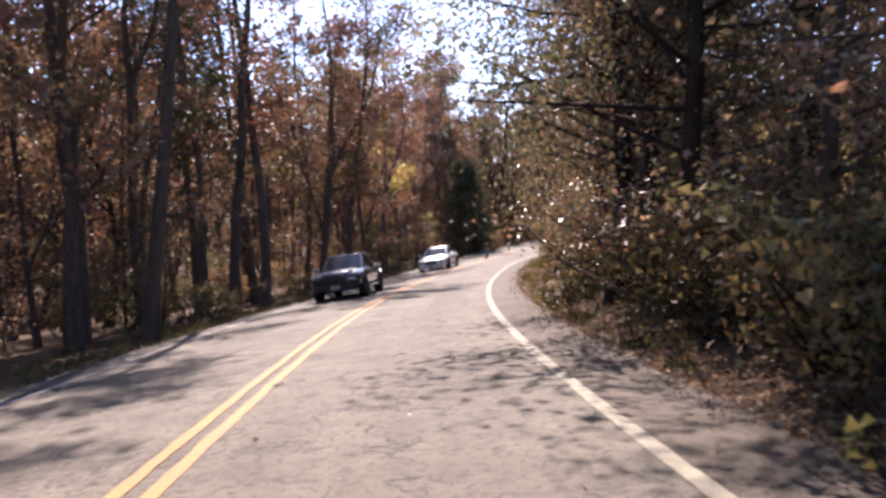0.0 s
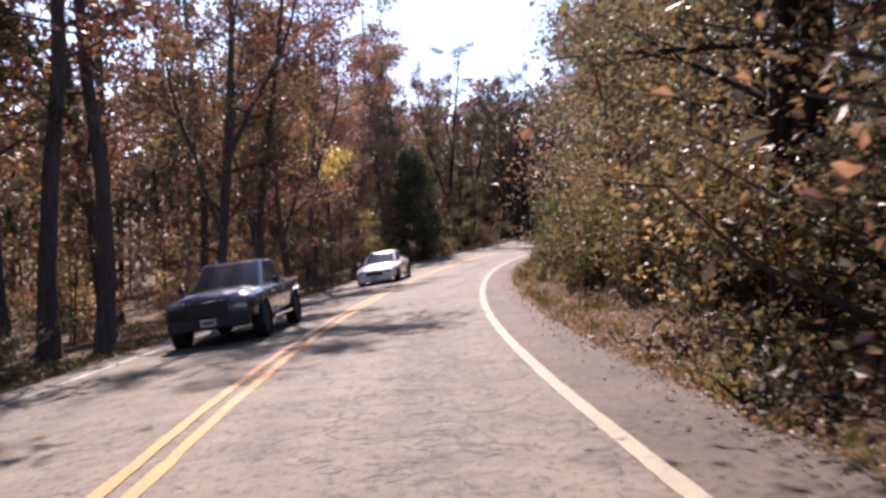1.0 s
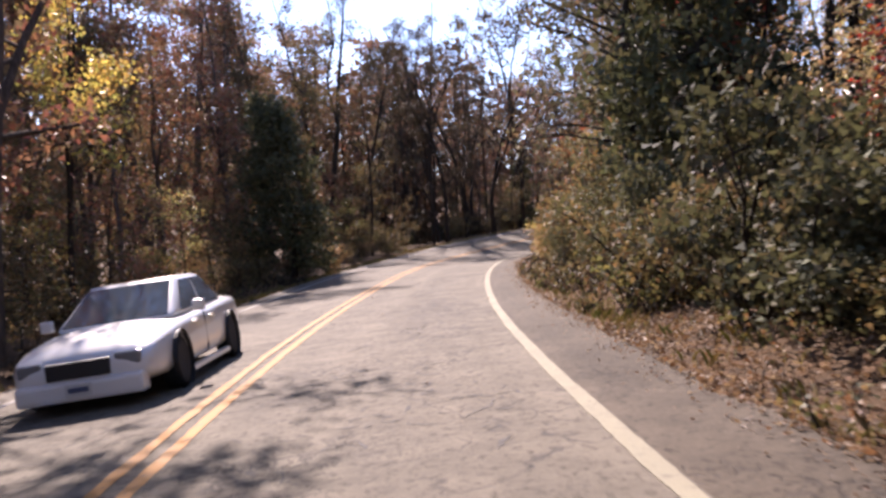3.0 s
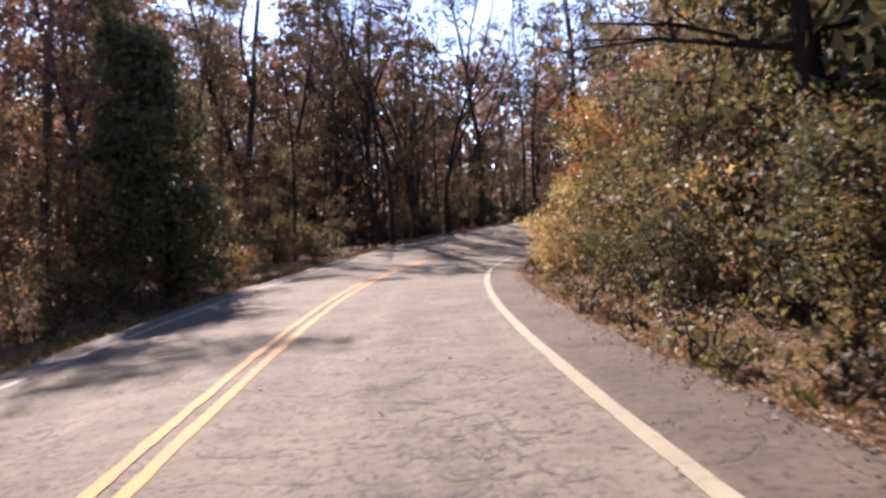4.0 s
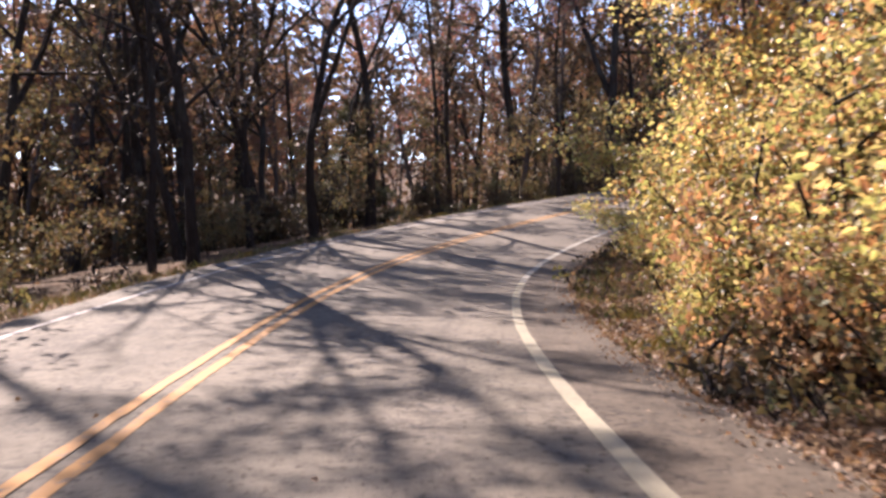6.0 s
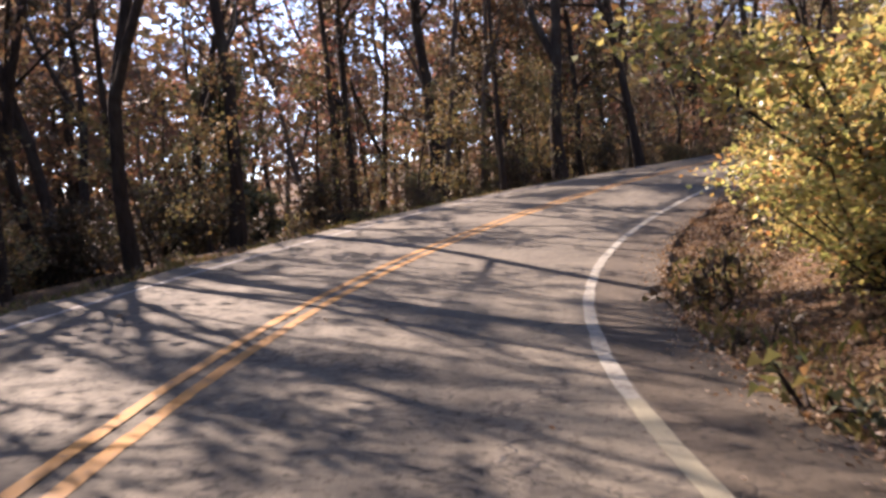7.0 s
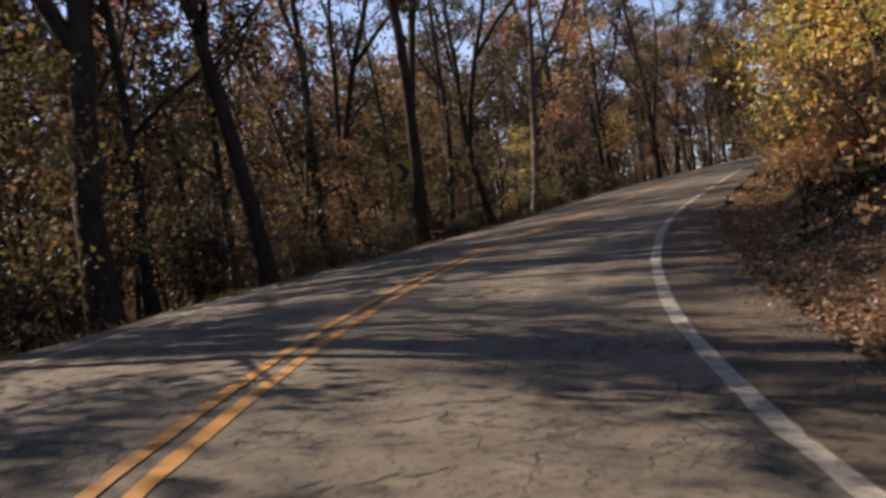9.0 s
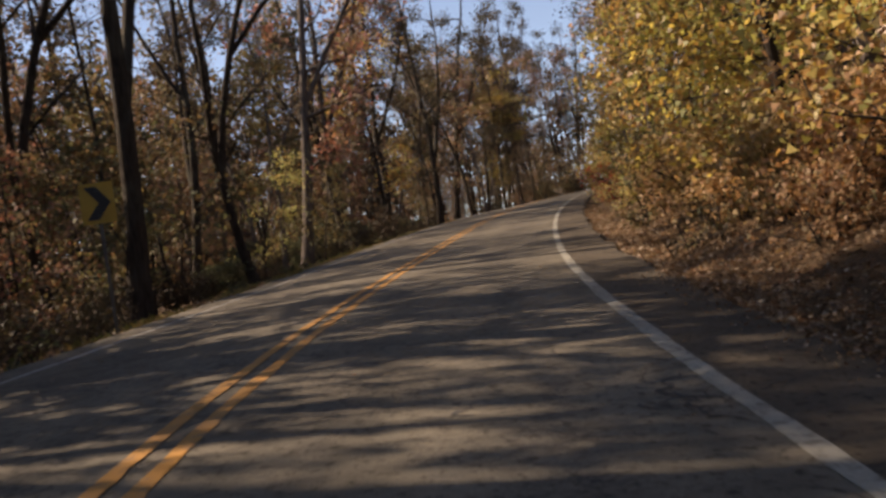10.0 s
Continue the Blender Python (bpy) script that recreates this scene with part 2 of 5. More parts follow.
LITTER = leaf_material("fallen_leaves", [(0.180, 0.122, 0.077), (0.126, 0.083, 0.055), (0.234, 0.171, 0.110), (0.171, 0.098, 0.055), (0.090, 0.064, 0.046), (0.288, 0.235, 0.176)], 0.25, 0.6, 0.15)
GRASS = leaf_material("dry_grass", [(0.15, 0.15, 0.045), (0.22, 0.18, 0.07), (0.1, 0.12, 0.035), (0.26, 0.2, 0.1)], 0.4, 0.5)

# ---------------------------------------------------------------- the road's line
KNOT, S_FIRST = 8.0, -16.0
HEADING = [6.38, 5.01, 3.57, 2.01, 0.22, -2.43, -5.21, -7.74, -10.23, -12.78, -14.84, -18.01, -21.92, -26.78, -36.01, -48.44, -59.45, -71.08,
           -76.82, -79.61, -81.32, -82.99, -85.07, -87.53, -90.14, -92.8, -95.49, -98.22, -100.97, -103.71, -106.46]
GRADE = [-2.15, -2.26, -2.39, -2.51, -2.17, -1.79, -1.44, -0.77, -0.3, -0.2, 0.24, 0.57, 0.42, 1.41, 2.85, 4.41, 5.4, 5.6,
         4.77, 5.04, 5.67, 5.9, 5.78, 5.53, 5.25, 4.98, 4.73, 4.54, 4.41, 4.3, 4.21]
BANK = [-1.81, -2.2, -2.58, -2.79, -3.29, -3.87, -4.54, -5.01, -4.94, -4.19, -3.3, -2.08, -0.39, 2.17, 4.39, 5.32, 5.56, 4.23,
        2.66, 2.28, 1.92, 1.53, 1.1, 0.72, 0.48, 0.3, 0.17, 0.06, 0.0, -0.05, -0.08]
CROWN = 0.0357
STEP = 0.5
BACK = 80.0


def spline(table, s):
    v = np.radians(table)
    n = len(v)
    u = np.clip((s - S_FIRST) / KNOT, 0, n - 1 - 1e-9)
    i = u.astype(int)
    f = u - i
    a, b, c, d = v[np.clip(i - 1, 0, n - 1)], v[i], v[np.clip(i + 1, 0, n - 1)], v[np.clip(i + 2, 0, n - 1)]
    return b + 0.5 * f * ((c - a) + f * ((2 * a - 5 * b + 4 * c - d) + f * (3 * (b - c) + d - a)))


ALONG = np.arange(S_FIRST - BACK, S_FIRST + KNOT * (len(HEADING) - 1) + 0.1, STEP)
th, gr, bk = spline(HEADING, ALONG), spline(GRADE, ALONG), spline(BANK, ALONG)
AHEAD = np.stack([-np.sin(th) * np.cos(gr), np.cos(th) * np.cos(gr), np.sin(gr)], 1)
MID = np.cumsum(AHEAD, 0) * STEP
MID -= MID[int(round(-ALONG[0] / STEP))]
flat = np.stack([np.cos(th), np.sin(th), 0 * th], 1)
up0 = np.cross(flat, AHEAD)
SIDE = flat * np.cos(bk)[:, None] - up0 * np.sin(bk)[:, None]
UP = up0 * np.cos(bk)[:, None] + flat * np.sin(bk)[:, None]


def on_road(s, lat, lift=0.0):
    """Places on the road's surface, by metres along and to the right of its middle line."""
    s, lat = np.broadcast_arrays(np.asarray(s, float), np.asarray(lat, float))
    u = np.clip((s - ALONG[0]) / STEP, 0, len(ALONG) - 1.001)
    i = u.astype(int)
    f = (u - i)[..., None]
    pick = lambda a: a[i] * (1 - f) + a[i + 1] * f
    return pick(MID) + pick(SIDE) * lat[..., None] + pick(UP) * (lift + CROWN * np.minimum(lat, 0))[..., None]


RNG = np.random.default_rng(7)
WAVES = [(RNG.uniform(-1, 1, 2) * k, RNG.uniform(0, 6.3)) for k in (0.05, 0.07, 0.11, 0.17, 0.3, 0.5, 0.9, 1.4)]


def ripple(x, y):
    out = 0
    for (k, ph) in WAVES:
        out = out + np.sin(k[0] * x + k[1] * y + ph) * 0.05 / (0.08 + np.hypot(*k))
    return out


def ground_height(x, y):
    """The height of the ground: the road's bed, a rising bank on its right, a falling slope on its left, hills far off."""
    x, y = np.atleast_1d(np.asarray(x, float)), np.atleast_1d(np.asarray(y, float))
    z = np.empty_like(x)
    m = MID[::2]
    for a in range(0, len(x), 4000):
        px, py = x[a:a + 4000], y[a:a + 4000]
        dx, dy = px[:, None] - m[None, :, 0], py[:, None] - m[None, :, 1]
        d = np.hypot(dx, dy)
        i = d.argmin(1)
        dm = d[np.arange(len(px)), i]
        w = np.exp(-(d - dm[:, None]) / (0.15 + 0.16 * dm[:, None]))
        w /= w.sum(1)[:, None]
        zc = w @ m[:, 2]
        lat = dx[np.arange(len(px)), i] * flat[::2][i, 0] + dy[np.arange(len(px)), i] * flat[::2][i, 1]
        far = np.hypot(px - 40, py - 80)
        lat = np.sign(lat) * dm
        tilt = -(w @ np.tan(bk[::2]))
        edge = np.clip(lat, -4.2, 4.4)
        zz = zc + edge * tilt + CROWN * np.minimum(edge, 0) - 0.06
        out_r, out_l = np.maximum(lat - 4.5, 0), np.maximum(-lat - 4.2, 0)
        zz += 0.27 * out_r * (out_r < 9) + (out_r >= 9) * (2.43 + 0.07 * (out_r - 9)) - 0.12 * np.exp(-((lat - 4.6) / 0.5) ** 2)
        zz -= 0.11 * np.minimum(out_l, 40) + 0.12 * np.exp(-((lat + 4.8) / 0.6) ** 2)
        rough = np.clip((np.maximum(out_r, out_l) - 0.3) / 6, 0, 1)
        zz += rough * 0.22 * ripple(px, py)
        k = np.clip((far - 140) / 160, 0, 1)
        k = k * k * (3 - 2 * k)
        hill = 16 + 22 * np.clip((far - 220) / 260, 0, 1) * (1 + 0.5 * np.sin(px * 0.008 + 1) * np.cos(py * 0.007))
        z[a:a + 4000] = zz * (1 - k) + k * hill
    return z


# ---------------------------------------------------------------- mesh helpers
def mesh_of(name, verts, faces, mats, uvs=None, smooth=False):
    me = bpy.data.meshes.new(name)
    me.from_pydata([tuple(v) for v in verts], [], [tuple(f) for f in faces])
    for mt in mats if isinstance(mats, (list, tuple)) else [mats]:
        me.materials.append(mt)
    if uvs is not None:
        lay = me.uv_layers.new(name="UVMap")
        idx = np.empty(len(me.loops), dtype=np.int32)
        me.loops.foreach_get("vertex_index", idx)
        lay.data.foreach_set("uv", np.asarray(uvs, dtype=np.float32)[idx].ravel())
    if smooth:
        me.polygons.foreach_set("use_smooth", np.ones(len(me.polygons), dtype=bool))
    me.update()
    return me


def part(name, bm, material, parent, label="", smooth=False):
    me = bm if isinstance(bm, bpy.types.Mesh) else bpy.data.meshes.new(name)
    if me is not bm:
        bmesh.ops.recalc_face_normals(bm, faces=bm.faces)
        bm.to_mesh(me)
        bm.free()
        me.materials.append(material)
        if smooth:
            me.polygons.foreach_set("use_smooth", np.ones(len(me.polygons), dtype=bool))
    ob = new(name, me)
    ob.parent = parent
    return tagged(ob, label)


def box_bm(x0, x1, y0, y1, z0, z1, bevel=0.0):
    bm = bmesh.new()
    bmesh.ops.create_cube(bm, size=1.0, matrix=Matrix.Translation(((x0 + x1) / 2, (y0 + y1) / 2, (z0 + z1) / 2)) @ Matrix.Diagonal((x1 - x0, y1 - y0, z1 - z0, 1)))
    if bevel:
        bmesh.ops.bevel(bm, geom=bm.edges[:], offset=bevel, segments=2, affect="EDGES", profile=0.6)
    return bm


def ribbon(name, lats, s0, s1, step, lift, material, skirt=0.0, ragged=None):
    s = np.arange(s0, s1 + 1e-6, step)
    L = np.tile(np.asarray(lats, float), (len(s), 1))
    if ragged:
        for col, amp in ragged:
            L[:, col] += amp * (np.sin(s * 1.7 + col) * 0.4 + np.sin(s * 4.3 + 2 * col) * 0.35 + RNG.normal(0, 0.3, len(s)))
    S = np.repeat(s[:, None], L.shape[1], 1)
    P = on_road(S, L, lift)
    if skirt:
        e0, e1 = on_road(s, L[:, 0] - 0.12, lift - skirt)[:, None], on_road(s, L[:, -1] + 0.12, lift - skirt)[:, None]
        P = np.concatenate([e0, P, e1], 1)
        L = np.concatenate([L[:, :1] - 0.12, L, L[:, -1:] + 0.12], 1)
        S = np.repeat(s[:, None], L.shape[1], 1)
    n, k = L.shape
    idx = np.arange(n * k).reshape(n, k)
    f = np.stack([idx[:-1, :-1], idx[:-1, 1:], idx[1:, 1:], idx[1:, :-1]], -1).reshape(-1, 4)
    return new(name, mesh_of(name, P.reshape(-1, 3), f, material, np.stack([L.ravel(), S.ravel()], 1), False))


# ---------------------------------------------------------------- ground and road
def build_ground():
    def axis(lo, hi, mid_lo, mid_hi):
        core = np.arange(mid_lo, mid_hi, 1.25)
        grow = np.cumsum(1.25 * 1.16 ** np.arange(1, 45))
        return np.concatenate([(mid_lo - grow[grow < mid_lo - lo])[::-1], core, (mid_hi + grow[grow < hi - mid_hi])])
    gx, gy = axis(-2600, 2600, -45, 150), axis(-2600, 2600, -30, 175)
    X, Y = np.meshgrid(gx, gy, indexing="ij")
    Z = ground_height(X.ravel(), Y.ravel())
    idx = np.arange(X.size).reshape(X.shape)
    f = np.stack([idx[:-1, :-1], idx[1:, :-1], idx[1:, 1:], idx[:-1, 1:]], -1).reshape(-1, 4)
    SHEET.extend((gx, gy, Z.reshape(X.shape)))
    ob = new("ground", mesh_of("ground", np.stack([X.ravel(), Y.ravel(), Z], 1), f, FLOOR, None, True))
    tagged(ob, "forest floor covered in brown fallen leaves", "ground", kind="structure")


SHEET = []
build_ground()


def sheet_height(x, y):
    """The height of the ground sheet as it is meshed."""
    gx, gy, Z = SHEET
    i, j = np.clip(np.searchsorted(gx, x) - 1, 0, len(gx) - 2), np.clip(np.searchsorted(gy, y) - 1, 0, len(gy) - 2)
    u, v = (x - gx[i]) / (gx[i + 1] - gx[i]), (y - gy[j]) / (gy[j + 1] - gy[j])
    return (Z[i, j] * (1 - u) + Z[i + 1, j] * u) * (1 - v) + (Z[i, j + 1] * (1 - u) + Z[i + 1, j + 1] * u) * v


END = ALONG[-1] - 1
tagged(ribbon("road", np.linspace(-3.7, 3.12, 15), -90, END, 1.0, 0.0, ASPHALT, 0.2, [(0, 0.1)]),
       "weathered grey two-lane asphalt road with fine cracks", "road", kind="structure")
tagged(ribbon("pavement", [3.12, 3.4, 3.7, 3.98], -90, END, 0.5, -0.003, SHOULDER, 0.2, [(3, 0.09)]),
       "darker paved road shoulder edged with fallen leaves", "shoulder", kind="structure")
for lat in (-0.115, 0.115):
    tagged(ribbon("trim", [lat - 0.055, lat + 0.055], -20, END, 0.2, 0.005, YELLOW, 0, [(0, 0.012), (1, 0.012)]), "worn double yellow centre line on asphalt", "road marking", "centre lines", "structure")
tagged(ribbon("trim", [2.985, 3.108], -20, 94, 0.12, 0.005, WHITE, 0, [(0, 0.008), (1, 0.008)]), "cream white edge line on asphalt", "road marking", kind="structure")
tagged(ribbon("trim", [2.985, 3.108], 94, END, 0.12, 0.005, WORN_WHITE, 0, [(0, 0.014), (1, 0.014)]), "chipped grey-white edge line on cracked asphalt", "road marking", kind="structure")
tagged(ribbon("trim", [-3.11, -3.0], -20, END, 0.2, 0.005, FADED, 0, [(0, 0.02), (1, 0.02)]), "faded white edge line on asphalt", "road marking", kind="structure")


# ---------------------------------------------------------------- plants
def tube(points, radii, sides, verts, faces):
    """Adds a tapering tube along the points."""
    base = len(verts)
    pts = [np.asarray(p, float) for p in points]
    for k, (p, r) in enumerate(zip(pts, radii)):
        d = pts[min(k + 1, len(pts) - 1)] - pts[max(k - 1, 0)]
        d = d / (np.linalg.norm(d) + 1e-9)
        a = np.cross(d, (0.3, 0.9, 0.2) if abs(d[2]) > 0.7 else (0, 0, 1))
        a /= np.linalg.norm(a) + 1e-9
        b = np.cross(d, a)
        for j in range(sides):
            w = 2 * math.pi * j / sides
            verts.append(p + r * (math.cos(w) * a + math.sin(w) * b))
    for k in range(len(pts) - 1):
        for j in range(sides):
            j2 = (j + 1) % sides
            faces.append((base + k * sides + j, base + k * sides + j2, base + (k + 1) * sides + j2, base + (k + 1) * sides + j))


def leaf_quads(centres, size, rng, flatness=0.5, narrow=0.55, hang=0.0):
    """Folded leaf blades of four corners each, at the given centres."""
    n = len(centres)
    d = rng.normal(size=(n, 3))
    d[:, 2] = d[:, 2] * (1 - flatness) - hang
    d /= np.linalg.norm(d, axis=1)[:, None]
    q = rng.normal(size=(n, 3)) * (1 - 0.7 * flatness) + np.array([0, 0, 1.0]) * flatness
    s = np.cross(d, q)
    s /= np.linalg.norm(s, axis=1)[:, None] + 1e-9
    nrm = np.cross(s, d)
    L = (size * rng.uniform(0.65, 1.3, n))[:, None]
    W = L * narrow * rng.uniform(0.8, 1.2, n)[:, None]
    c = np.asarray(centres)
    fold = nrm * W * 0.22
    v = np.stack([c - d * L * 0.5, c + s * W * 0.5 + fold - d * L * 0.05, c + d * L * 0.5, c - s * W * 0.5 + fold - d * L * 0.05], 1).reshape(-1, 3)
    f = np.arange(4 * n).reshape(n, 4)
    return v, f


def leaf_tris(centres, size, rng):
    """Small three-cornered leaves, turned every way."""
    n = len(centres)
    d, q = rng.normal(size=(n, 3)), rng.normal(size=(n, 3))
    d /= np.linalg.norm(d, axis=1)[:, None]
    q -= d * (q * d).sum(1)[:, None]
    q /= np.linalg.norm(q, axis=1)[:, None]
    L = (size * rng.uniform(0.6, 1.35, n))[:, None]
    c = np.asarray(centres)
    v = np.stack([c + d * L * 0.55, c - d * L * 0.3 + q * L * 0.42, c - d * L * 0.4 - q * L * 0.38], 1).reshape(-1, 3)
    return v, np.arange(3 * n).reshape(n, 3)


def bent(rng, base, direction, length, n, wobble, droop=0.0):
    pts, d = [np.asarray(base, float)], np.asarray(direction, float)
    for _ in range(n):
        d = d + rng.normal(size=3) * wobble + np.array([0, 0, -droop])
        d = d / np.linalg.norm(d)
        pts.append(pts[-1] + d * length / n)
    return pts


PLANTS = []


def plant(name, label, category, bark, leaf, seed, height, radius, bare, limbs, twigs, per_twig, leaf_size, reach, rise,
          cluster=0.45, stems=1, lean=0.04, fork=False, flatness=0.4, narrow=0.55, hang=0.1, cone=0.0, fine=False, wobble=0.07, leaders=()):
    """A tree or bush: tapering stems, limbs and twigs in one mesh, a crown of single leaves in another."""
    rng = np.random.default_rng(seed)
    wv, wf, tips = [], [], []
    for st in range(stems):
        foot = np.array([0, 0, -0.35]) if stems == 1 else np.array([*rng.normal(0, 0.16, 2), -0.2])
        aim = np.array([*rng.normal(0, lean if stems == 1 else 0.35, 2), 1.0])
        h = height * (1 if stems == 1 else rng.uniform(0.65, 1.0))
        pts = bent(rng, foot, aim, h, 9, wobble if stems == 1 else 0.1)
        gait = 1 if stems == 1 else 3
        r = radius if stems == 1 else radius * rng.uniform(0.6, 1)
        rad = [r * (1.45 if k == 0 else 1.0) * (1 - 0.9 * (k / 9) ** 1.1) + 0.008 for k in range(10)]
        tube(pts[::gait], rad[::gait], 8 if stems == 1 else 4, wv, wf)
        arms = [(pts, rad, bare)]
        for split in leaders:
            k0 = int(split * 9)
            w = rng.uniform(0, 2 * math.pi)
            along = (pts[k0 + 1] - pts[k0]) / np.linalg.norm(pts[k0 + 1] - pts[k0])
            arm = bent(rng, pts[k0], along + np.array([math.cos(w), math.sin(w), 0]) * rng.uniform(0.4, 0.65), h * (1 - split) * 0.95, 9, 0.09, -0.05)
            thick = [rad[k0] * 0.72 * (1 - 0.9 * (k / 9) ** 1.1) + 0.008 for k in range(10)]
            tube(arm, thick, 6, wv, wf)
            arms.append((arm, thick, 0.15))
        for j in range(limbs):
            apts, arad, low = arms[j % len(arms)]
            u = low + (1 - low) * ((j + rng.uniform(0, 1)) / limbs) * 0.98
            k = min(int(u * 9), 8)
            p = apts[k] + (apts[k + 1] - apts[k]) * (u * 9 - k)
            w = rng.uniform(0, 2 * math.pi)
            size = reach * (1 - cone * (u - low) / (1 - low + 1e-6)) * rng.uniform(0.55, 1.1) * (1 - 0.45 * max(0, u - 0.6) / 0.4)
            d = np.array([math.cos(w), math.sin(w), rise * rng.uniform(0.3, 1.4)])
            d /= np.linalg.norm(d)
            lp = bent(rng, p, d, size, 5, 0.16, -0.03)
            lr = max(0.012, arad[k] * (0.5 if fork else 0.33))
            tube([lp[0], lp[2], lp[3], lp[5]] if fork else [lp[0], lp[3], lp[5]], [lr * (1 - 0.85 * q / 5) + 0.004 for q in ((0, 2, 3, 5) if fork else (0, 3, 5))], 4, wv, wf)
            for _ in range(twigs):
                a = rng.uniform(0.3, 1.0)
                k2 = min(int(a * 5), 4)
                q = lp[k2] + (lp[k2 + 1] - lp[k2]) * (a * 5 - k2)
                td = d + rng.normal(size=3) * 0.75
                td /= np.linalg.norm(td)
                tp = bent(rng, q, td, size * rng.uniform(0.18, 0.45), 3, 0.2)
                if height > 1 and (len(tips) % (2 if stems == 1 else 4) == 0 or per_twig < 10):
                    tube([tp[0], tp[3]], [lr * 0.3 + 0.003, 0.003], 3, wv, wf)
                tips.append((tp[1], tp[3]))
    t0, t1 = np.array([t[0] for t in tips]), np.array([t[1] for t in tips])
    pick = np.repeat(np.arange(len(tips)), per_twig)
    keep = rng.uniform(size=len(tips))[pick] < 0.9
    pick = pick[keep]
    a = rng.uniform(0, 1.15, len(pick))[:, None]
    c = t0[pick] * (1 - a) + t1[pick] * a + rng.normal(size=(len(pick), 3)) * cluster * np.array([1, 1, 0.6])
    lv, lf = leaf_tris(c, leaf_size, rng) if fine else leaf_quads(c, leaf_size, rng, flatness, narrow, hang)
    root = new(name)
    root.empty_display_size = 0.3
    wood = part("trunk" if stems == 1 else "wood", mesh_of(name + "_wood", wv, wf, bark, None, True), None, root)
    if height < 1:
        tagged(wood, kind="stuff")
    part("crown", mesh_of(name + "_crown", lv, lf, leaf), None, root)
    tagged(root, label, category)
    entry = [root, []]
    PLANTS.append(entry)
    return entry


def put(entry, x, y, size=1.0, turn=0.0, tall=1.0, tilt=(0, 0), sink=0.05):
    z = ground_height(x, y)[0] - sink
    m = pose(x, y, z, tilt[0], tilt[1], turn) @ Matrix.Diagonal((size, size, size * tall, 1))
    entry[1].append(m)


def put_by(entry, s, lat, size=1.0, **kw):
    p = on_road(s, lat)
    put(entry, float(p[0]), float(p[1]), size, **kw)


oaks = [plant("oak_tree", "tall tree with rusty brown autumn leaves", "tree", GREY_BARK, L_RUST, 11 + i, h, r, b, 18, 8, 28, 0.19, 3.3, 0.6, 0.36, fork=i % 2 == 0, fine=True, leaders=((0.4,), (), (0.3, 0.55))[i])
        for i, (h, r, b) in enumerate(((17.5, 0.18, 0.2), (19.5, 0.2, 0.28), (15.5, 0.13, 0.16)))]
greens = [plant("hickory_tree", "tall slender tree with dull olive green crown", "tree", GREY_BARK, L_OLIVE, 31 + i, h, r, b, 17, 8, 27, 0.19, 3.1, 0.6, 0.36, fine=True, leaders=((), (0.4,))[i])
          for i, (h, r, b) in enumerate(((18.0, 0.17, 0.24), (16.0, 0.12, 0.16)))]
golds = [plant("maple_tree", "slender tree with yellow and gold autumn leaves", "tree", BARK, L_YELLOW, 41, 13.0, 0.12, 0.15, 16, 7, 34, 0.165, 2.8, 0.6, 0.36, fine=True),
         plant("maple_tree", "tree with orange and brown autumn leaves", "tree", BARK, L_ORANGE, 42, 14.0, 0.13, 0.14, 17, 7, 36, 0.165, 3.0, 0.6, 0.36, fine=True, leaders=(0.35,))]
pines = [plant("pine_tree", "tall straight pine with tufts of dull green needles", "tree", GREY_BARK, L_PINE, 51 + i, h, r, b, 18, 7, 13, 0.42, 2.5, 0.15, 0.26, narrow=0.16, flatness=0.1)
         for i, (h, r, b) in enumerate(((20.0, 0.19, 0.3), (18.0, 0.15, 0.16)))]
sparse = [plant("woodland_tree", "tall tree with a thin brown crown, coloured as in shade", "tree", BARK, lf, 65 + i, h, r, b, 18, 7, 38, 0.14, 3.2, 0.75, 0.24, fork=True, fine=True, wobble=0.085, leaders=((0.38,), (0.3, 0.5), (0.45,))[i])
          for i, (h, r, b, lf) in enumerate(((18.0, 0.19, 0.3, L_SHADED_BROWN), (20.0, 0.21, 0.36, L_SHADED_BROWN), (16.0, 0.14, 0.25, L_SHADED_BROWN)))]
snag = plant("bare_tree", "tall leafless tree with forking grey branches", "tree", BARK, L_SHADED_BROWN, 61, 15.0, 0.13, 0.3, 17, 9, 3, 0.12, 3.2, 0.9, 0.25, fork=True, wobble=0.1, leaders=(0.3, 0.5))
poles = [plant("thin_tree", "thin young tree with few brown leaves, coloured as in shade", "tree", BARK, L_SHADED_BROWN, 71 + i, h, r, 0.2, 14, 6, 18, 0.13, 1.9, 0.6, 0.25, fine=True, wobble=0.1)
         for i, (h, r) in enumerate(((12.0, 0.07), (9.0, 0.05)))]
cedar = plant("cedar_tree", "dense dark evergreen cedar with drooping boughs", "tree", BARK, L_DARK, 81, 9.5, 0.15, 0.08, 50, 6, 30, 0.2, 2.7, 0.15, 0.28, cone=0.5, fine=True)
screen = [plant("roadside_tree", lab, "tree", GREY_BARK, lf, 91 + i, h, 0.09, 0.04, 28, 7, 29 if i in (1, 3) else 26, 0.095 if i in (1, 3) else 0.14, 2.3, 0.5, 0.3, fine=i in (0, 2))
          for i, (h, lf, lab) in enumerate(((9.0, L_GREEN, "leafy roadside tree with green foliage down to the ground"),
                                            (8.0, L_OLIVE, "leafy roadside tree with dull olive brown foliage"),
                                            (8.5, L_ORANGE, "leafy roadside tree with orange and gold foliage"),
                                            (8.5, L_DUSK, "leafy roadside tree with dark olive brown foliage")))]
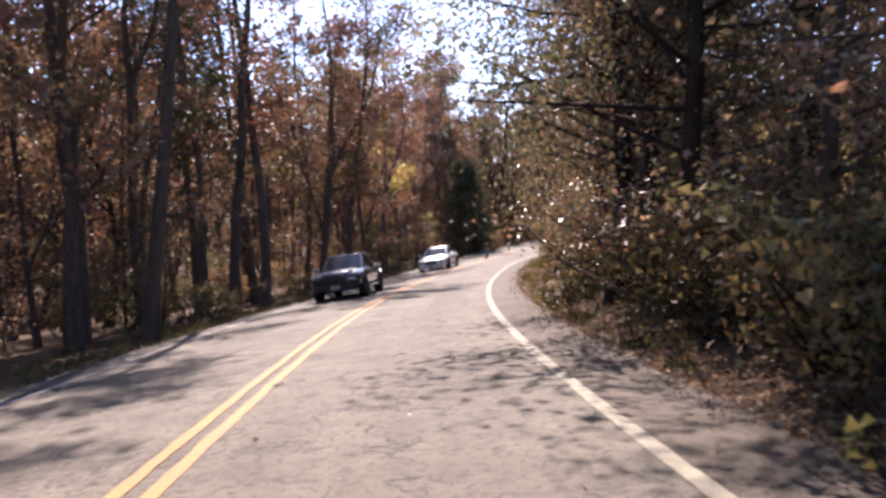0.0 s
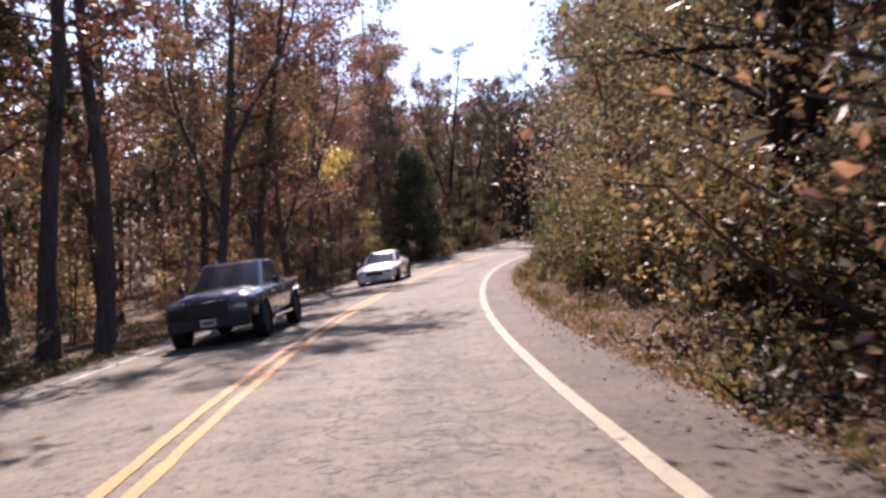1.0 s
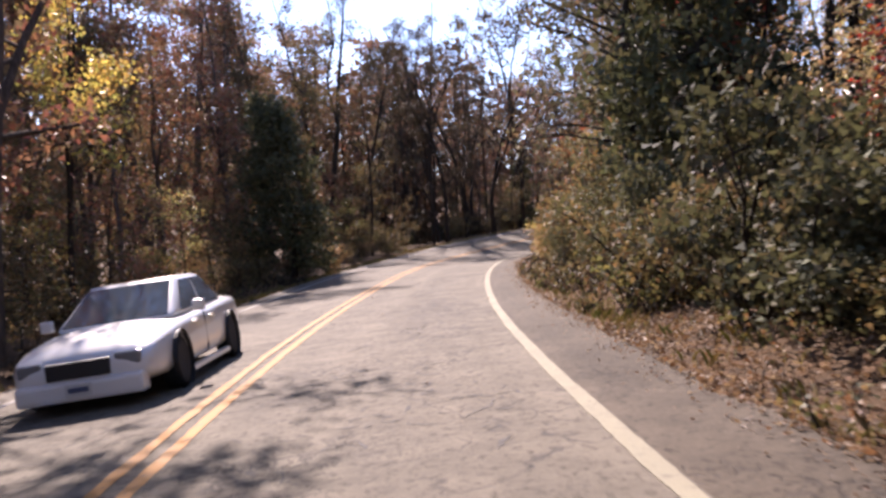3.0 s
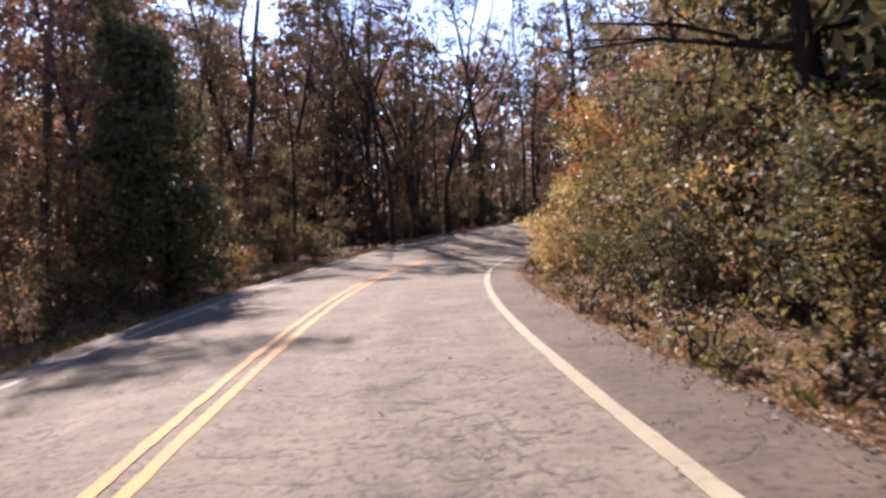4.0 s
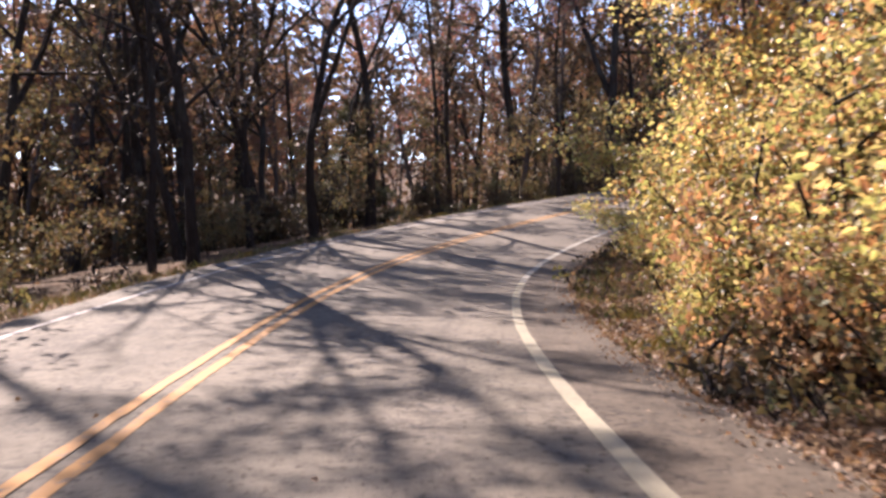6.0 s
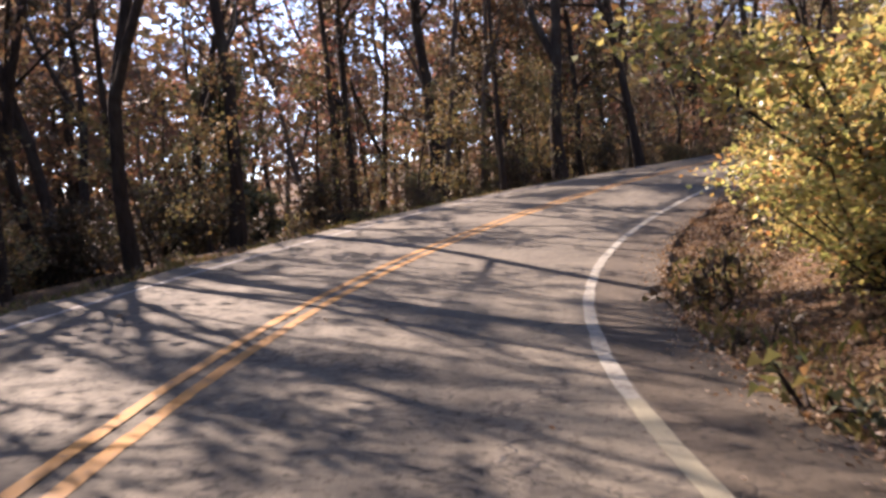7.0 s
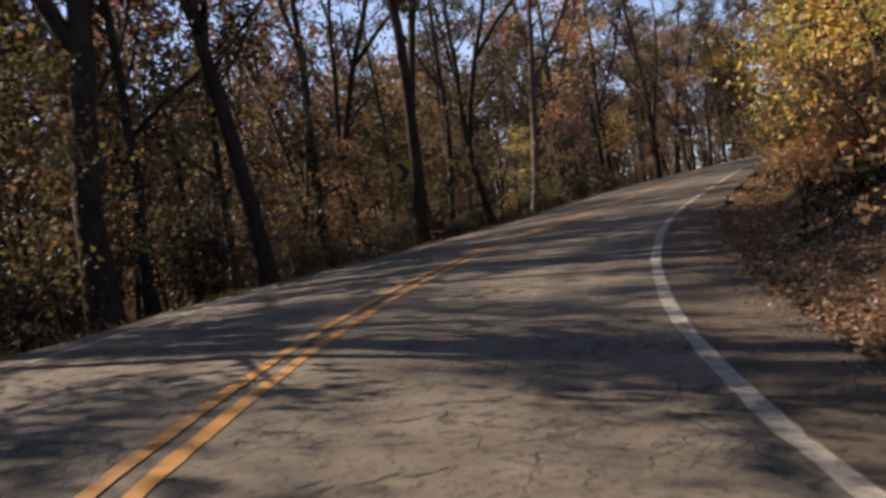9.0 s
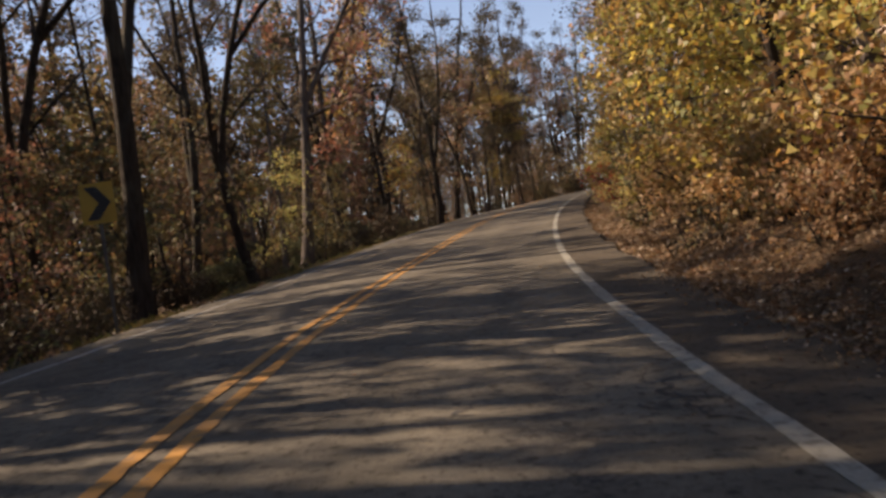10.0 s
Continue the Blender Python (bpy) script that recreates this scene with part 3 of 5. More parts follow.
bushes = [plant(nm, lab, "bush", BARK, lf, 101 + i, h, 0.025, 0.04, 5, 4, n, ls, 0.95, 0.7, 0.21, stems=5, flatness=0.35, fine=fn)
          for i, (nm, h, ls, lf, n, fn, lab) in enumerate((("bush", 2.6, 0.1, L_GREEN, 22, False, "leafy green roadside bush"), ("bush", 2.9, 0.088, L_YELLOW, 54, False, "bright yellow-green sunlit bush"),
                                                       ("bush", 2.0, 0.12, L_TAN, 17, True, "low bush with dry brown leaves"), ("bush", 2.4, 0.125, L_RED, 12, False, "bush with red and orange autumn leaves"),
                                                       ("shrub", 2.2, 0.115, L_OLIVE, 17, True, "dull olive understorey bush"), ("evergreen_shrub", 2.6, 0.1, L_DARK, 30, True, "dense dark evergreen bush"), ("shrub", 2.4, 0.115, L_SHADED_BROWN, 17, True, "brown understorey bush, coloured as in woodland shade")))]
crimson = plant("sapling", "young tree with crimson leaves", "tree", BARK, L_RED, 131, 5.2, 0.035, 0.3, 13, 5, 14, 0.125, 1.4, 0.4, 0.22, flatness=0.6)
saplings = [plant("sapling", lab, "tree", BARK, lf, 121 + i, 5.2, 0.035, 0.14, 15, 5, 26 if i < 1 else 16, 0.095 if i < 1 else 0.125, 1.6, 0.35, 0.22, flatness=0.65, fine=i > 1)
            for i, (lf, lab) in enumerate(((L_YELLOW, "young tree with layered yellow leaves"), (L_GREEN, "young tree with layered pale green leaves"), (L_RUST, "young tree with rusty brown leaves"),
                                           (L_OLIVE, "young tree with dull olive leaves")))]
canopy = plant("spreading_tree", "broad tree with fine dark leaves over the road edge", "tree", BARK, L_SHADE, 88, 12.0, 0.17, 0.22, 34, 8, 42, 0.105, 3.7, 0.35, 0.28, fine=True)
spread = plant("spreading_tree", "broad dark tree whose crown overhangs the road", "tree", BARK, L_SHADE, 87, 12.5, 0.2, 0.2, 34, 8, 30, 0.14, 4.0, 0.35, 0.36, fine=True)
GREEN, GOLD, BROWN, RED, OLIVE, HOLLY, DUSK = bushes

# trees whose trunks stand out along the left verge
for s, lat, e, size in ((20.5, -6.4, oaks[0], 1.0), (21.3, -5.0, pines[0], 0.95), (23.5, -7.6, greens[0], 1.0), (26.5, -7.0, oaks[2], 1.1), (30.0, -6.6, pines[1], 1.0), (32.3, -6.3, oaks[1], 1.0),
                        (33.2, -5.5, pines[0], 1.0), (38.0, -7.4, oaks[0], 1.05), (41.5, -5.7, oaks[2], 0.8), (43.5, -6.2, oaks[0], 0.95), (45.6, -5.3, greens[0], 0.9), (47.6, -5.8, greens[1], 0.75), (50.4, -5.6, oaks[2], 0.7), (53.0, -6.4, oaks[1], 0.65), (55.6, -6.3, oaks[0], 0.85), (57.5, -9.8, oaks[0], 1.0),
                        (64.8, -9.2, golds[1], 0.75), (69.5, -10.0, greens[1], 0.8), (73.0, -9.5, oaks[2], 0.75), (81.0, -10.5, oaks[0], 0.85), (90.3, -11.5, greens[0], 0.8),
                        (91.5, -7.4, poles[0], 1.1), (96.0, -5.5, poles[0], 1.15), (96.9, -5.0, sparse[2], 0.95), (99.6, -7.2, snag, 0.95), (101.5, -6.4, poles[0], 1.2),
                        (103.6, -5.6, snag, 1.05), (105.7, -9.5, snag, 1.1), (108.0, -6.6, sparse[2], 1.2), (113.0, -7.4, poles[0], 1.4), (115.2, -8.9, sparse[2], 1.0),
                        (119.5, -9.2, sparse[0], 1.25), (117.5, -4.6, poles[0], 1.3), (123.0, -6.2, sparse[1], 1.2), (128.0, -5.8, sparse[0], 1.05), (136.5, -5.55, sparse[1], 1.05),
                        (119.0, -15.5, oaks[2], 1.0), (121.6, -17.0, sparse[0], 1.1), (124.6, -11.8, oaks[0], 0.95), (127.6, -13.0, sparse[0], 1.05), (130.4, -12.2, oaks[2], 0.95), (133.4, -10.4, sparse[2], 1.0), (138.5, -8.2, snag, 1.1), (146.5, -6.4, snag, 1.15), (144.0, -10.0, poles[0], 1.2), (155.5, -8.6, greens[1], 0.95), (161.0, -7.4, sparse[0], 0.9), (164.5, -6.3, golds[1], 0.95),
                        (110.5, -10.0, snag, 1.0), (127.5, -8.6, sparse[2], 1.1), (130.6, -9.6, sparse[2], 0.7), (126.2, -10.6, poles[0], 0.9), (122.2, -11.8, oaks[2], 1.05), (132.6, -12.0, poles[0], 0.9), (104.5, -8.5, snag, 0.95), (107.5, -9.5, poles[0], 1.2), (79.0, -13.5, oaks[0], 1.15), (82.0, -12.4, greens[0], 0.65), (84.5, -14.5, oaks[1], 1.1),
                        (87.0, -12.4, oaks[0], 1.1), (89.0, -16.0, oaks[1], 1.15), (92.0, -14.5, greens[0], 1.1), (94.5, -17.0, oaks[0], 1.2), (97.0, -14.0, sparse[1], 1.1), (72.0, -12.5, oaks[0], 0.8), (69.0, -14.5, oaks[1], 0.85), (66.0, -12.0, greens[0], 0.75)):
    put_by(e, s, lat, size, turn=RNG.uniform(0, 360), tilt=RNG.normal(0, 1.5, 2))
for x, y, e, size in ((-6, 118, oaks[0], 1.15), (-1, 124, oaks[1], 1.1), (4, 117, greens[0], 1.15), (8, 126, oaks[1], 1.1), (13, 119, oaks[0], 1.15), (17, 127, greens[0], 0.9), (21, 122, oaks[1], 0.75),
                      (25, 128, oaks[0], 0.8), (30, 125, sparse[2], 0.7), (34, 131, oaks[2], 0.7), (39, 127, sparse[0], 0.6), (44, 132, oaks[2], 0.65), (50, 128, sparse[2], 0.6), (2, 106, oaks[1], 1.1), (7, 109, oaks[0], 1.1),
                      (11, 112, greens[1], 0.75), (-4, 110, oaks[0], 1.1), (14, 134, oaks[0], 1.2), (2, 141, oaks[1], 1.2), (9, 144, oaks[0], 1.25), (16, 142, oaks[1], 1.2), (22, 146, oaks[0], 1.25), (28, 149, oaks[1], 1.2), (35, 147, oaks[0], 1.25), (41, 151, oaks[1], 1.25), (48, 150, oaks[0], 1.25), (55, 152, oaks[1], 1.25), (63, 150, oaks[0], 1.2), (70, 149, oaks[1], 1.25), (77, 146, oaks[0], 1.2), (84, 147, oaks[1], 1.2), (28, 136, oaks[2], 0.8)):
    put(e, x, y, size, turn=RNG.uniform(0, 360))
TAKEN = [Vector((m.translation.x, m.translation.y)) for e in PLANTS for m in e[1]]


def clear(x, y, gap):
    q = Vector((x, y))
    if any((q - o).length < gap for o in TAKEN):
        return False
    TAKEN.append(q)
    return True


def from_road(x, y):
    d = np.hypot(MID[:, 0] - x, MID[:, 1] - y)
    i = int(d.argmin())
    return ALONG[i], float(d[i]) * (1 if (x - MID[i, 0]) * flat[i, 0] + (y - MID[i, 1]) * flat[i, 1] > 0 else -1)


RNG = np.random.default_rng(21)
# the woods on the falling left side
left_mix = oaks + oaks + oaks + greens + [pines[1], pines[0], poles[0], poles[1], poles[0], snag]
deep_mix = [oaks[0], oaks[2], sparse[0], sparse[1], sparse[2]]
dense_mix = sparse + sparse + [oaks[0], greens[1], oaks[2], poles[0], poles[0]]
tall_mix = sparse + sparse + [snag, snag, poles[0], poles[0], oaks[2]]
for s0, s1, l0, l1, count in ((-14, 53, 6.5, 16, 42), (66, 100, 13, 20, 12), (98, 112, 13, 24, 11), (121, 131, 10, 18, 9), (134, 150, 10.0, 18, 9), (150, 224, 5.5, 18, 54), (-10, 100, 18, 30, 34), (84, 112, 20, 34, 18), (100, 215, 18, 32, 50)):
    made = tries = 0
    while made < count and tries < 4000:
        tries += 1
        s, lat = RNG.uniform(s0, s1), -RNG.uniform(l0, l1)
        p = on_road(s, lat)
        if abs(from_road(p[0], p[1])[1]) < l0 - 0.5 or not clear(p[0], p[1], 2.3 if l0 < 18 else 3.4):
            continue
        made += 1
        kinds = left_mix if s0 < 90 else dense_mix if s0 == 150 else tall_mix if l0 < 18 else deep_mix
        put(kinds[RNG.integers(len(kinds))], p[0], p[1], RNG.uniform(0.75, 1.1) * (1.12 if s0 == 150 else 0.8 if s0 == 100 and l0 == 18 or l0 == 20 else 1.0), turn=RNG.uniform(0, 360), tilt=RNG.normal(0, 2.5, 2))
RNG = np.random.default_rng(22)
# woods that close the view beyond the crest
for k in range(46):
    s = RNG.uniform(176, 222)
    side = -1 if k % 3 == 0 else 1
    put_by((sparse[2], poles[1], greens[1], golds[1], saplings[2], OLIVE, DUSK, BROWN)[k % 8], s, side * RNG.uniform(5.2, 13), RNG.uniform(0.9, 1.3), turn=RNG.uniform(0, 360))
for k in range(14):
    put_by(screen[(1, 3)[k % 2]], 188 + 2.6 * k, -RNG.uniform(4.9, 7.5) - (k % 3) * 3.5, RNG.uniform(0.7, 1.0), turn=RNG.uniform(0, 360))
# the woods on the bank to the right
right_mix = [oaks[0], oaks[2], greens[0], greens[1], golds[0], golds[1], poles[0], poles[1], pines[1]]
dusky = [oaks[0], oaks[2], greens[0], greens[1], sparse[0], sparse[2], poles[0], spread]
for s0, s1, l0, l1, count in ((-12, 90, 8, 22, 42), (90, 170, 7.5, 22, 40), (170, 224, 5.5, 24, 34)):
    made = tries = 0
    while made < count and tries < 4000:
        tries += 1
        s, lat = RNG.uniform(s0, s1), RNG.uniform(l0, l1)
        p = on_road(s, lat)
        if from_road(p[0], p[1])[1] < l0 - 0.5 or not clear(p[0], p[1], 2.4):
            continue
        made += 1
        kinds = right_mix if s0 > 80 else dusky
        put(kinds[RNG.integers(len(kinds))], p[0], p[1], RNG.uniform(0.7, 1.05), turn=RNG.uniform(0, 360), tilt=RNG.normal(0, 2, 2))

RNG = np.random.default_rng(23)
# two tall trees that lean over the right edge, evergreens and a broad dark tree
for s, lat, e, size in ((18.5, 6.0, canopy, 1.35), (24.0, 6.5, canopy, 1.4)):
    put_by(e, s, lat, size, turn=RNG.uniform(0, 360), tilt=(0, -5))
put_by(spread, 63.0, 7.2, 1.05, turn=40)
for s, lat, e, size in ((133.0, 6.6, poles[0], 1.1), (135.6, 7.4, golds[0], 0.75), (138.0, 8.2, golds[1], 0.8), (141.0, 7.6, golds[0], 0.8), (131.0, 8.4, golds[1], 0.75), (146.0, 7.4, golds[0], 0.85)):
    put_by(e, s, lat, size, turn=RNG.uniform(0, 360), tilt=(RNG.normal(0, 2), -6))
put_by(spread, 69.5, 8.6, 0.95, turn=200)
for s, lat, e, size in ((70.0, 8.8, oaks[1], 1.05), (73.5, 9.6, oaks[0], 1.0), (77.0, 8.9, oaks[1], 1.1), (80.5, 9.8, oaks[1], 1.0), (84.0, 9.2, oaks[0], 0.95)):
    put_by(e, s, lat, size, turn=RNG.uniform(0, 360), tilt=RNG.normal(0, 2, 2))
put_by(spread, 45.0, 9.5, 0.9, turn=120)
for s, lat, size in ((12.5, 5.6, 0.95), (17.0, 5.2, 1.05), (22.5, 5.9, 1.0), (27.0, 7.0, 0.9)):
    put_by(canopy, s, lat, size, turn=RNG.uniform(0, 360))
for s, lat, size in ((65.5, 8.4, 1.05), (71.5, 9.4, 1.0), (80.0, 11.0, 1.0), (87.5, 11.5, 1.0)):
    put_by(spread, s, lat, size, turn=RNG.uniform(0, 360))
for s, lat, size in ((76.8, -5.9, 0.85), (79.0, -8.5, 0.9), (58.5, 8.4, 1.05), (62.5, 9.0, 1.2), (66.5, 8.4, 0.9), (86.0, 9.0, 0.8), (113.0, -13.0, 0.7)):
    put_by(cedar, s, lat, size, turn=RNG.uniform(0, 360))

RNG = np.random.default_rng(24)
# the green wall along the right verge
for s, lat, e, size in ((9.4, 6.0, screen[3], 1.1), (12.8, 5.5, screen[3], 1.12), (16.4, 5.5, screen[3], 1.1), (20.2, 5.9, screen[3], 1.05), (0.5, 6.6, screen[3], 1.05), (3.0, 6.2, screen[3], 1.05), (6.0, 6.2, screen[3], 1.1), (14.6, 7.6, screen[1], 1.1), (8.0, 8.2, screen[1], 1.1), (19.0, 8.4, screen[1], 1.1),
                        (24.5, 6.6, screen[3], 1.1), (31.5, 6.6, screen[1], 1.25), (37.5, 6.8, screen[3], 1.2), (43.0, 7.2, screen[1], 1.1), (48.5, 7.8, screen[3], 0.9),
                        
                        (91.5, 6.9, screen[2], 0.7), (96.0, 6.6, screen[0], 0.6), (122.0, 8.2, screen[1], 0.75), (129.0, 7.4, screen[2], 0.85), (134.0, 7.0, screen[2], 0.95), (139.0, 6.6, screen[2], 1.0),
                        (144.5, 6.6, screen[0], 0.9), (150.0, 6.4, screen[2], 1.0), (156.0, 6.4, screen[1], 0.95), (162.0, 6.2, screen[2], 0.95), (169.0, 6.4, screen[0], 1.0), (177.0, 6.0, screen[2], 1.0)):
    put_by(e, s, lat, size, turn=RNG.uniform(0, 360))
for s, lat, e, size in ((3.5, 5.3, OLIVE, 0.8), (6.0, 5.2, OLIVE, 0.8), (7.6, 5.3, OLIVE, 0.9), (10.5, 5.3, OLIVE, 0.9), (9.0, 5.4, OLIVE, 0.8), (12.0, 5.2, GREEN, 0.8), (15.0, 5.3, OLIVE, 0.9), (18.0, 5.4, HOLLY, 0.8), (21.0, 5.6, GREEN, 0.8), (24.0, 5.6, OLIVE, 0.9), (28.3, 5.6, OLIVE, 0.8), (29.6, 6.0, DUSK, 0.9),
                        (32.3, 5.5, GREEN, 0.8), (33.6, 5.6, GREEN, 0.95), (34.8, 5.8, GREEN, 0.75), (36.2, 5.7, DUSK, 0.75), (57.0, 5.7, OLIVE, 0.8), (58.6, 6.1, GREEN, 0.8), (60.2, 6.0, HOLLY, 0.8), (61.5, 6.5, GREEN, 0.9), (63.0, 7.2, HOLLY, 1.0), (64.6, 6.8, DUSK, 1.0), (66.0, 7.4, HOLLY, 1.0), (66.8, 6.3, OLIVE, 0.9), (68.3, 7.0, HOLLY, 1.0), (70.5, 7.6, DUSK, 1.1), (72.5, 6.8, HOLLY, 1.0), (38.0, 5.7, OLIVE, 0.9), (41.5, 5.5, DUSK, 0.8), (46.5, 5.4, HOLLY, 0.95), (48.5, 5.6, HOLLY, 1.1), (51.5, 5.6, OLIVE, 0.9), (56.0, 5.8, HOLLY, 1.0),
                        (61.0, 6.0, OLIVE, 0.9), (65.0, 6.0, GREEN, 0.8), (67.5, 5.8, GREEN, 0.9), (70.0, 5.9, OLIVE, 0.9), (72.0, 5.5, GREEN, 1.0), (74.0, 5.6, OLIVE, 0.9), (75.0, 5.0, BROWN, 0.5), (76.0, 5.6, BROWN, 0.9), (77.0, 5.0, GOLD, 0.5), (78.2, 5.6, GREEN, 1.0), (79.2, 5.0, BROWN, 0.55), (81.0, 5.0, OLIVE, 0.55), (83.2, 5.0, BROWN, 0.55), (86.0, 5.0, GOLD, 0.55),
                        (80.0, 5.4, GOLD, 1.0), (82.0, 5.6, GOLD, 0.95), (84.5, 5.7, GOLD, 1.0), (87.0, 5.8, GOLD, 1.0), (88.5, 6.95, GOLD, 1.23), (90.0, 6.35, GOLD, 1.14), (91.2, 5.85, GOLD, 0.66), (92.0, 6.75, GOLD, 1.28), (93.4, 5.75, GOLD, 0.71), (94.5, 6.95, GOLD, 1.28), (95.8, 5.7, GOLD, 0.71), (97.0, 6.65, GOLD, 1.33), (98.3, 5.65, GOLD, 0.66), (99.3, 7.05, GOLD, 1.14),
                        (101.3, 6.15, GOLD, 0.95), (103.0, 6.5, GOLD, 0.9), (104.4, 6.0, GREEN, 0.65), (105.6, 6.5, GOLD, 0.9), (107.2, 6.1, GOLD, 0.75), (108.6, 5.9, GREEN, 0.75), (109.8, 5.8, GOLD, 0.7), (111.0, 5.7, GREEN, 0.75), (112.2, 5.7, GOLD, 0.65), (113.2, 5.8, GREEN, 0.6), (107.8, 7.2, GOLD, 1.1), (110.6, 7.0, GOLD, 1.0), (114.0, 6.4, RED, 0.6), (115.5, 6.6, BROWN, 0.7), (118.0, 6.2, BROWN, 0.8), (123.0, 6.4, BROWN, 0.9), (126.5, 6.6, RED, 0.7),
                        (128.5, 5.6, BROWN, 0.55), (130.0, 6.4, BROWN, 0.8), (131.0, 6.0, BROWN, 0.9), (132.0, 7.2, BROWN, 1.0), (133.4, 5.7, BROWN, 0.6), (134.6, 6.6, BROWN, 0.9), (137.6, 6.4, BROWN, 0.85), (138.8, 5.5, BROWN, 0.6), (140.0, 6.6, BROWN, 0.9), (142.5, 6.0, BROWN, 0.8), (136.0, 5.6, BROWN, 0.9), (141.0, 5.4, GREEN, 0.9), (147.0, 5.3, GOLD, 0.9), (153.0, 5.3, RED, 0.9), (160.0, 5.2, GOLD, 1.0)):
    put_by(e, s, lat, size, turn=RNG.uniform(0, 360), tall=RNG.uniform(0.85, 1.15))
for s, lat, e, size in ((29.0, 6.4, 3, 0.8), (36.0, 6.8, 2, 0.9), (44.0, 7.0, 0, 0.7), (68.5, 6.8, 3, 1.0), (71.0, 6.7, 3, 1.0), (75.0, 6.6, 3, 0.9), (79.5, 6.4, 1, 0.9), (84.0, 6.4, 1, 1.0), (88.5, 6.6, 0, 1.0),
                        (93.0, 7.6, 0, 1.1), (95.8, 7.7, 0, 1.15), (98.2, 7.8, 0, 1.1), (111.0, 6.9, 0, 0.8), (127.0, 7.2, 0, 0.9), (132.5, 6.6, 0, 1.0)):
    put_by(saplings[e], s, lat, size, turn=RNG.uniform(0, 360))

RNG = np.random.default_rng(25)
# low dense growth close behind the litter strip
for k in range(34):
    s = 37.0 + 1.15 * k
    put_by((HOLLY, DUSK, OLIVE, HOLLY, GREEN)[k % 5], s, RNG.uniform(5.35, 5.75), RNG.uniform(0.42, 0.62), turn=RNG.uniform(0, 360), tall=RNG.uniform(0.8, 1.2))
    if k % 2:
        put_by((HOLLY, DUSK)[k % 4 // 2], s, RNG.uniform(6.4, 7.4), RNG.uniform(0.7, 1.0), turn=RNG.uniform(0, 360))

RNG = np.random.default_rng(26)
for k in range(16):
    put_by((BROWN, OLIVE, GREEN, BROWN, GOLD)[k % 5], 72.5 + 1.0 * k, RNG.uniform(5.15, 5.45), RNG.uniform(0.5, 0.68), turn=RNG.uniform(0, 360), tall=RNG.uniform(0.8, 1.2))

# undergrowth on the right bank
bank_mix = [OLIVE, HOLLY, BROWN, OLIVE, GREEN]
for s0, s1, l0, l1, count, kinds in ((4, 64, 5.8, 10, 46, bank_mix), (62, 104, 6.2, 10, 26, [GREEN, OLIVE, GOLD, BROWN]), (104, 165, 7.0, 12, 34, [BROWN, BROWN, OLIVE, RED])):
    made = 0
    while made < count:
        s, lat = RNG.uniform(s0, s1), RNG.uniform(l0, l1)
        p = on_road(s, lat)
        made += 1
        put(kinds[RNG.integers(len(kinds))], p[0], p[1], RNG.uniform(0.6, 1.0), turn=RNG.uniform(0, 360), tall=RNG.uniform(0.7, 1.1))

for s, lat, e, size in ((131.4, -5.0, DUSK, 0.5), (133.6, -4.9, DUSK, 0.45), (130.0, -5.2, OLIVE, 0.5), (135.0, -5.2, DUSK, 0.5)):
    put_by(e, s, lat, size, turn=RNG.uniform(0, 360))
for s, lat, size in ((83.0, 6.2, 1.15), (22.0, 5.4, 0.35), (60.0, 9.5, 1.4), (47.5, 6.6, 0.6)):
    put_by(crimson, s, lat, size, turn=RNG.uniform(0, 360))

RNG = np.random.default_rng(27)
# low weeds along both verges
weeds = [plant("weed", lab, "plant", BARK, lf, 141 + i, 0.62, 0.006, 0.1, 3, 2, 11, 0.064, 0.34, 0.7, 0.07, stems=5, flatness=0.4, fine=True)
         for i, (lf, lab) in enumerate(((L_OLIVE, "low olive weed on the verge"), (L_SHADED_BROWN, "low dry brown weed on the verge"), (L_GREEN, "low green weed on the verge")))]
for s0, s1, l0, l1, count in ((2, 66, 4.35, 6.5, 105), (66, 106, 4.4, 6.5, 55), (106, 150, 4.8, 8.0, 50), (8, 170, -6.5, -4.5, 80)):
    for _ in range(count):
        s, lat = RNG.uniform(s0, s1), RNG.uniform(l0, l1)
        put_by(weeds[RNG.integers(3)], s, lat, RNG.uniform(0.6, 1.5), turn=RNG.uniform(0, 360))
for _ in range(11):
    put_by(saplings[3], RNG.uniform(118, 150), -RNG.uniform(8.5, 13), RNG.uniform(1.2, 1.7), turn=RNG.uniform(0, 360))

RNG = np.random.default_rng(28)
# understorey on the left
under = [OLIVE, OLIVE, BROWN, BROWN, GREEN, OLIVE, saplings[3], saplings[2], saplings[3], saplings[2]]
# mostly the bushes with shade in their leaf colour, used beyond 100 along the road
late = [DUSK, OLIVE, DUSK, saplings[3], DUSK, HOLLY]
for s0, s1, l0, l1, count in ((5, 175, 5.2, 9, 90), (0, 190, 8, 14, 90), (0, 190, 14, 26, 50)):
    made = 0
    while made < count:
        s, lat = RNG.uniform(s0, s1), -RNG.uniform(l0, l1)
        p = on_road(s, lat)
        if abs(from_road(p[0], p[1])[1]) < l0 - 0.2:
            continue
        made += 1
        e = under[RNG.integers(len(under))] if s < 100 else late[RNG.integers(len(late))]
        put(e, p[0], p[1], RNG.uniform(0.45, 0.85) if l0 < 6 else RNG.uniform(0.75, 1.35), turn=RNG.uniform(0, 360), tall=RNG.uniform(0.7, 1.1))
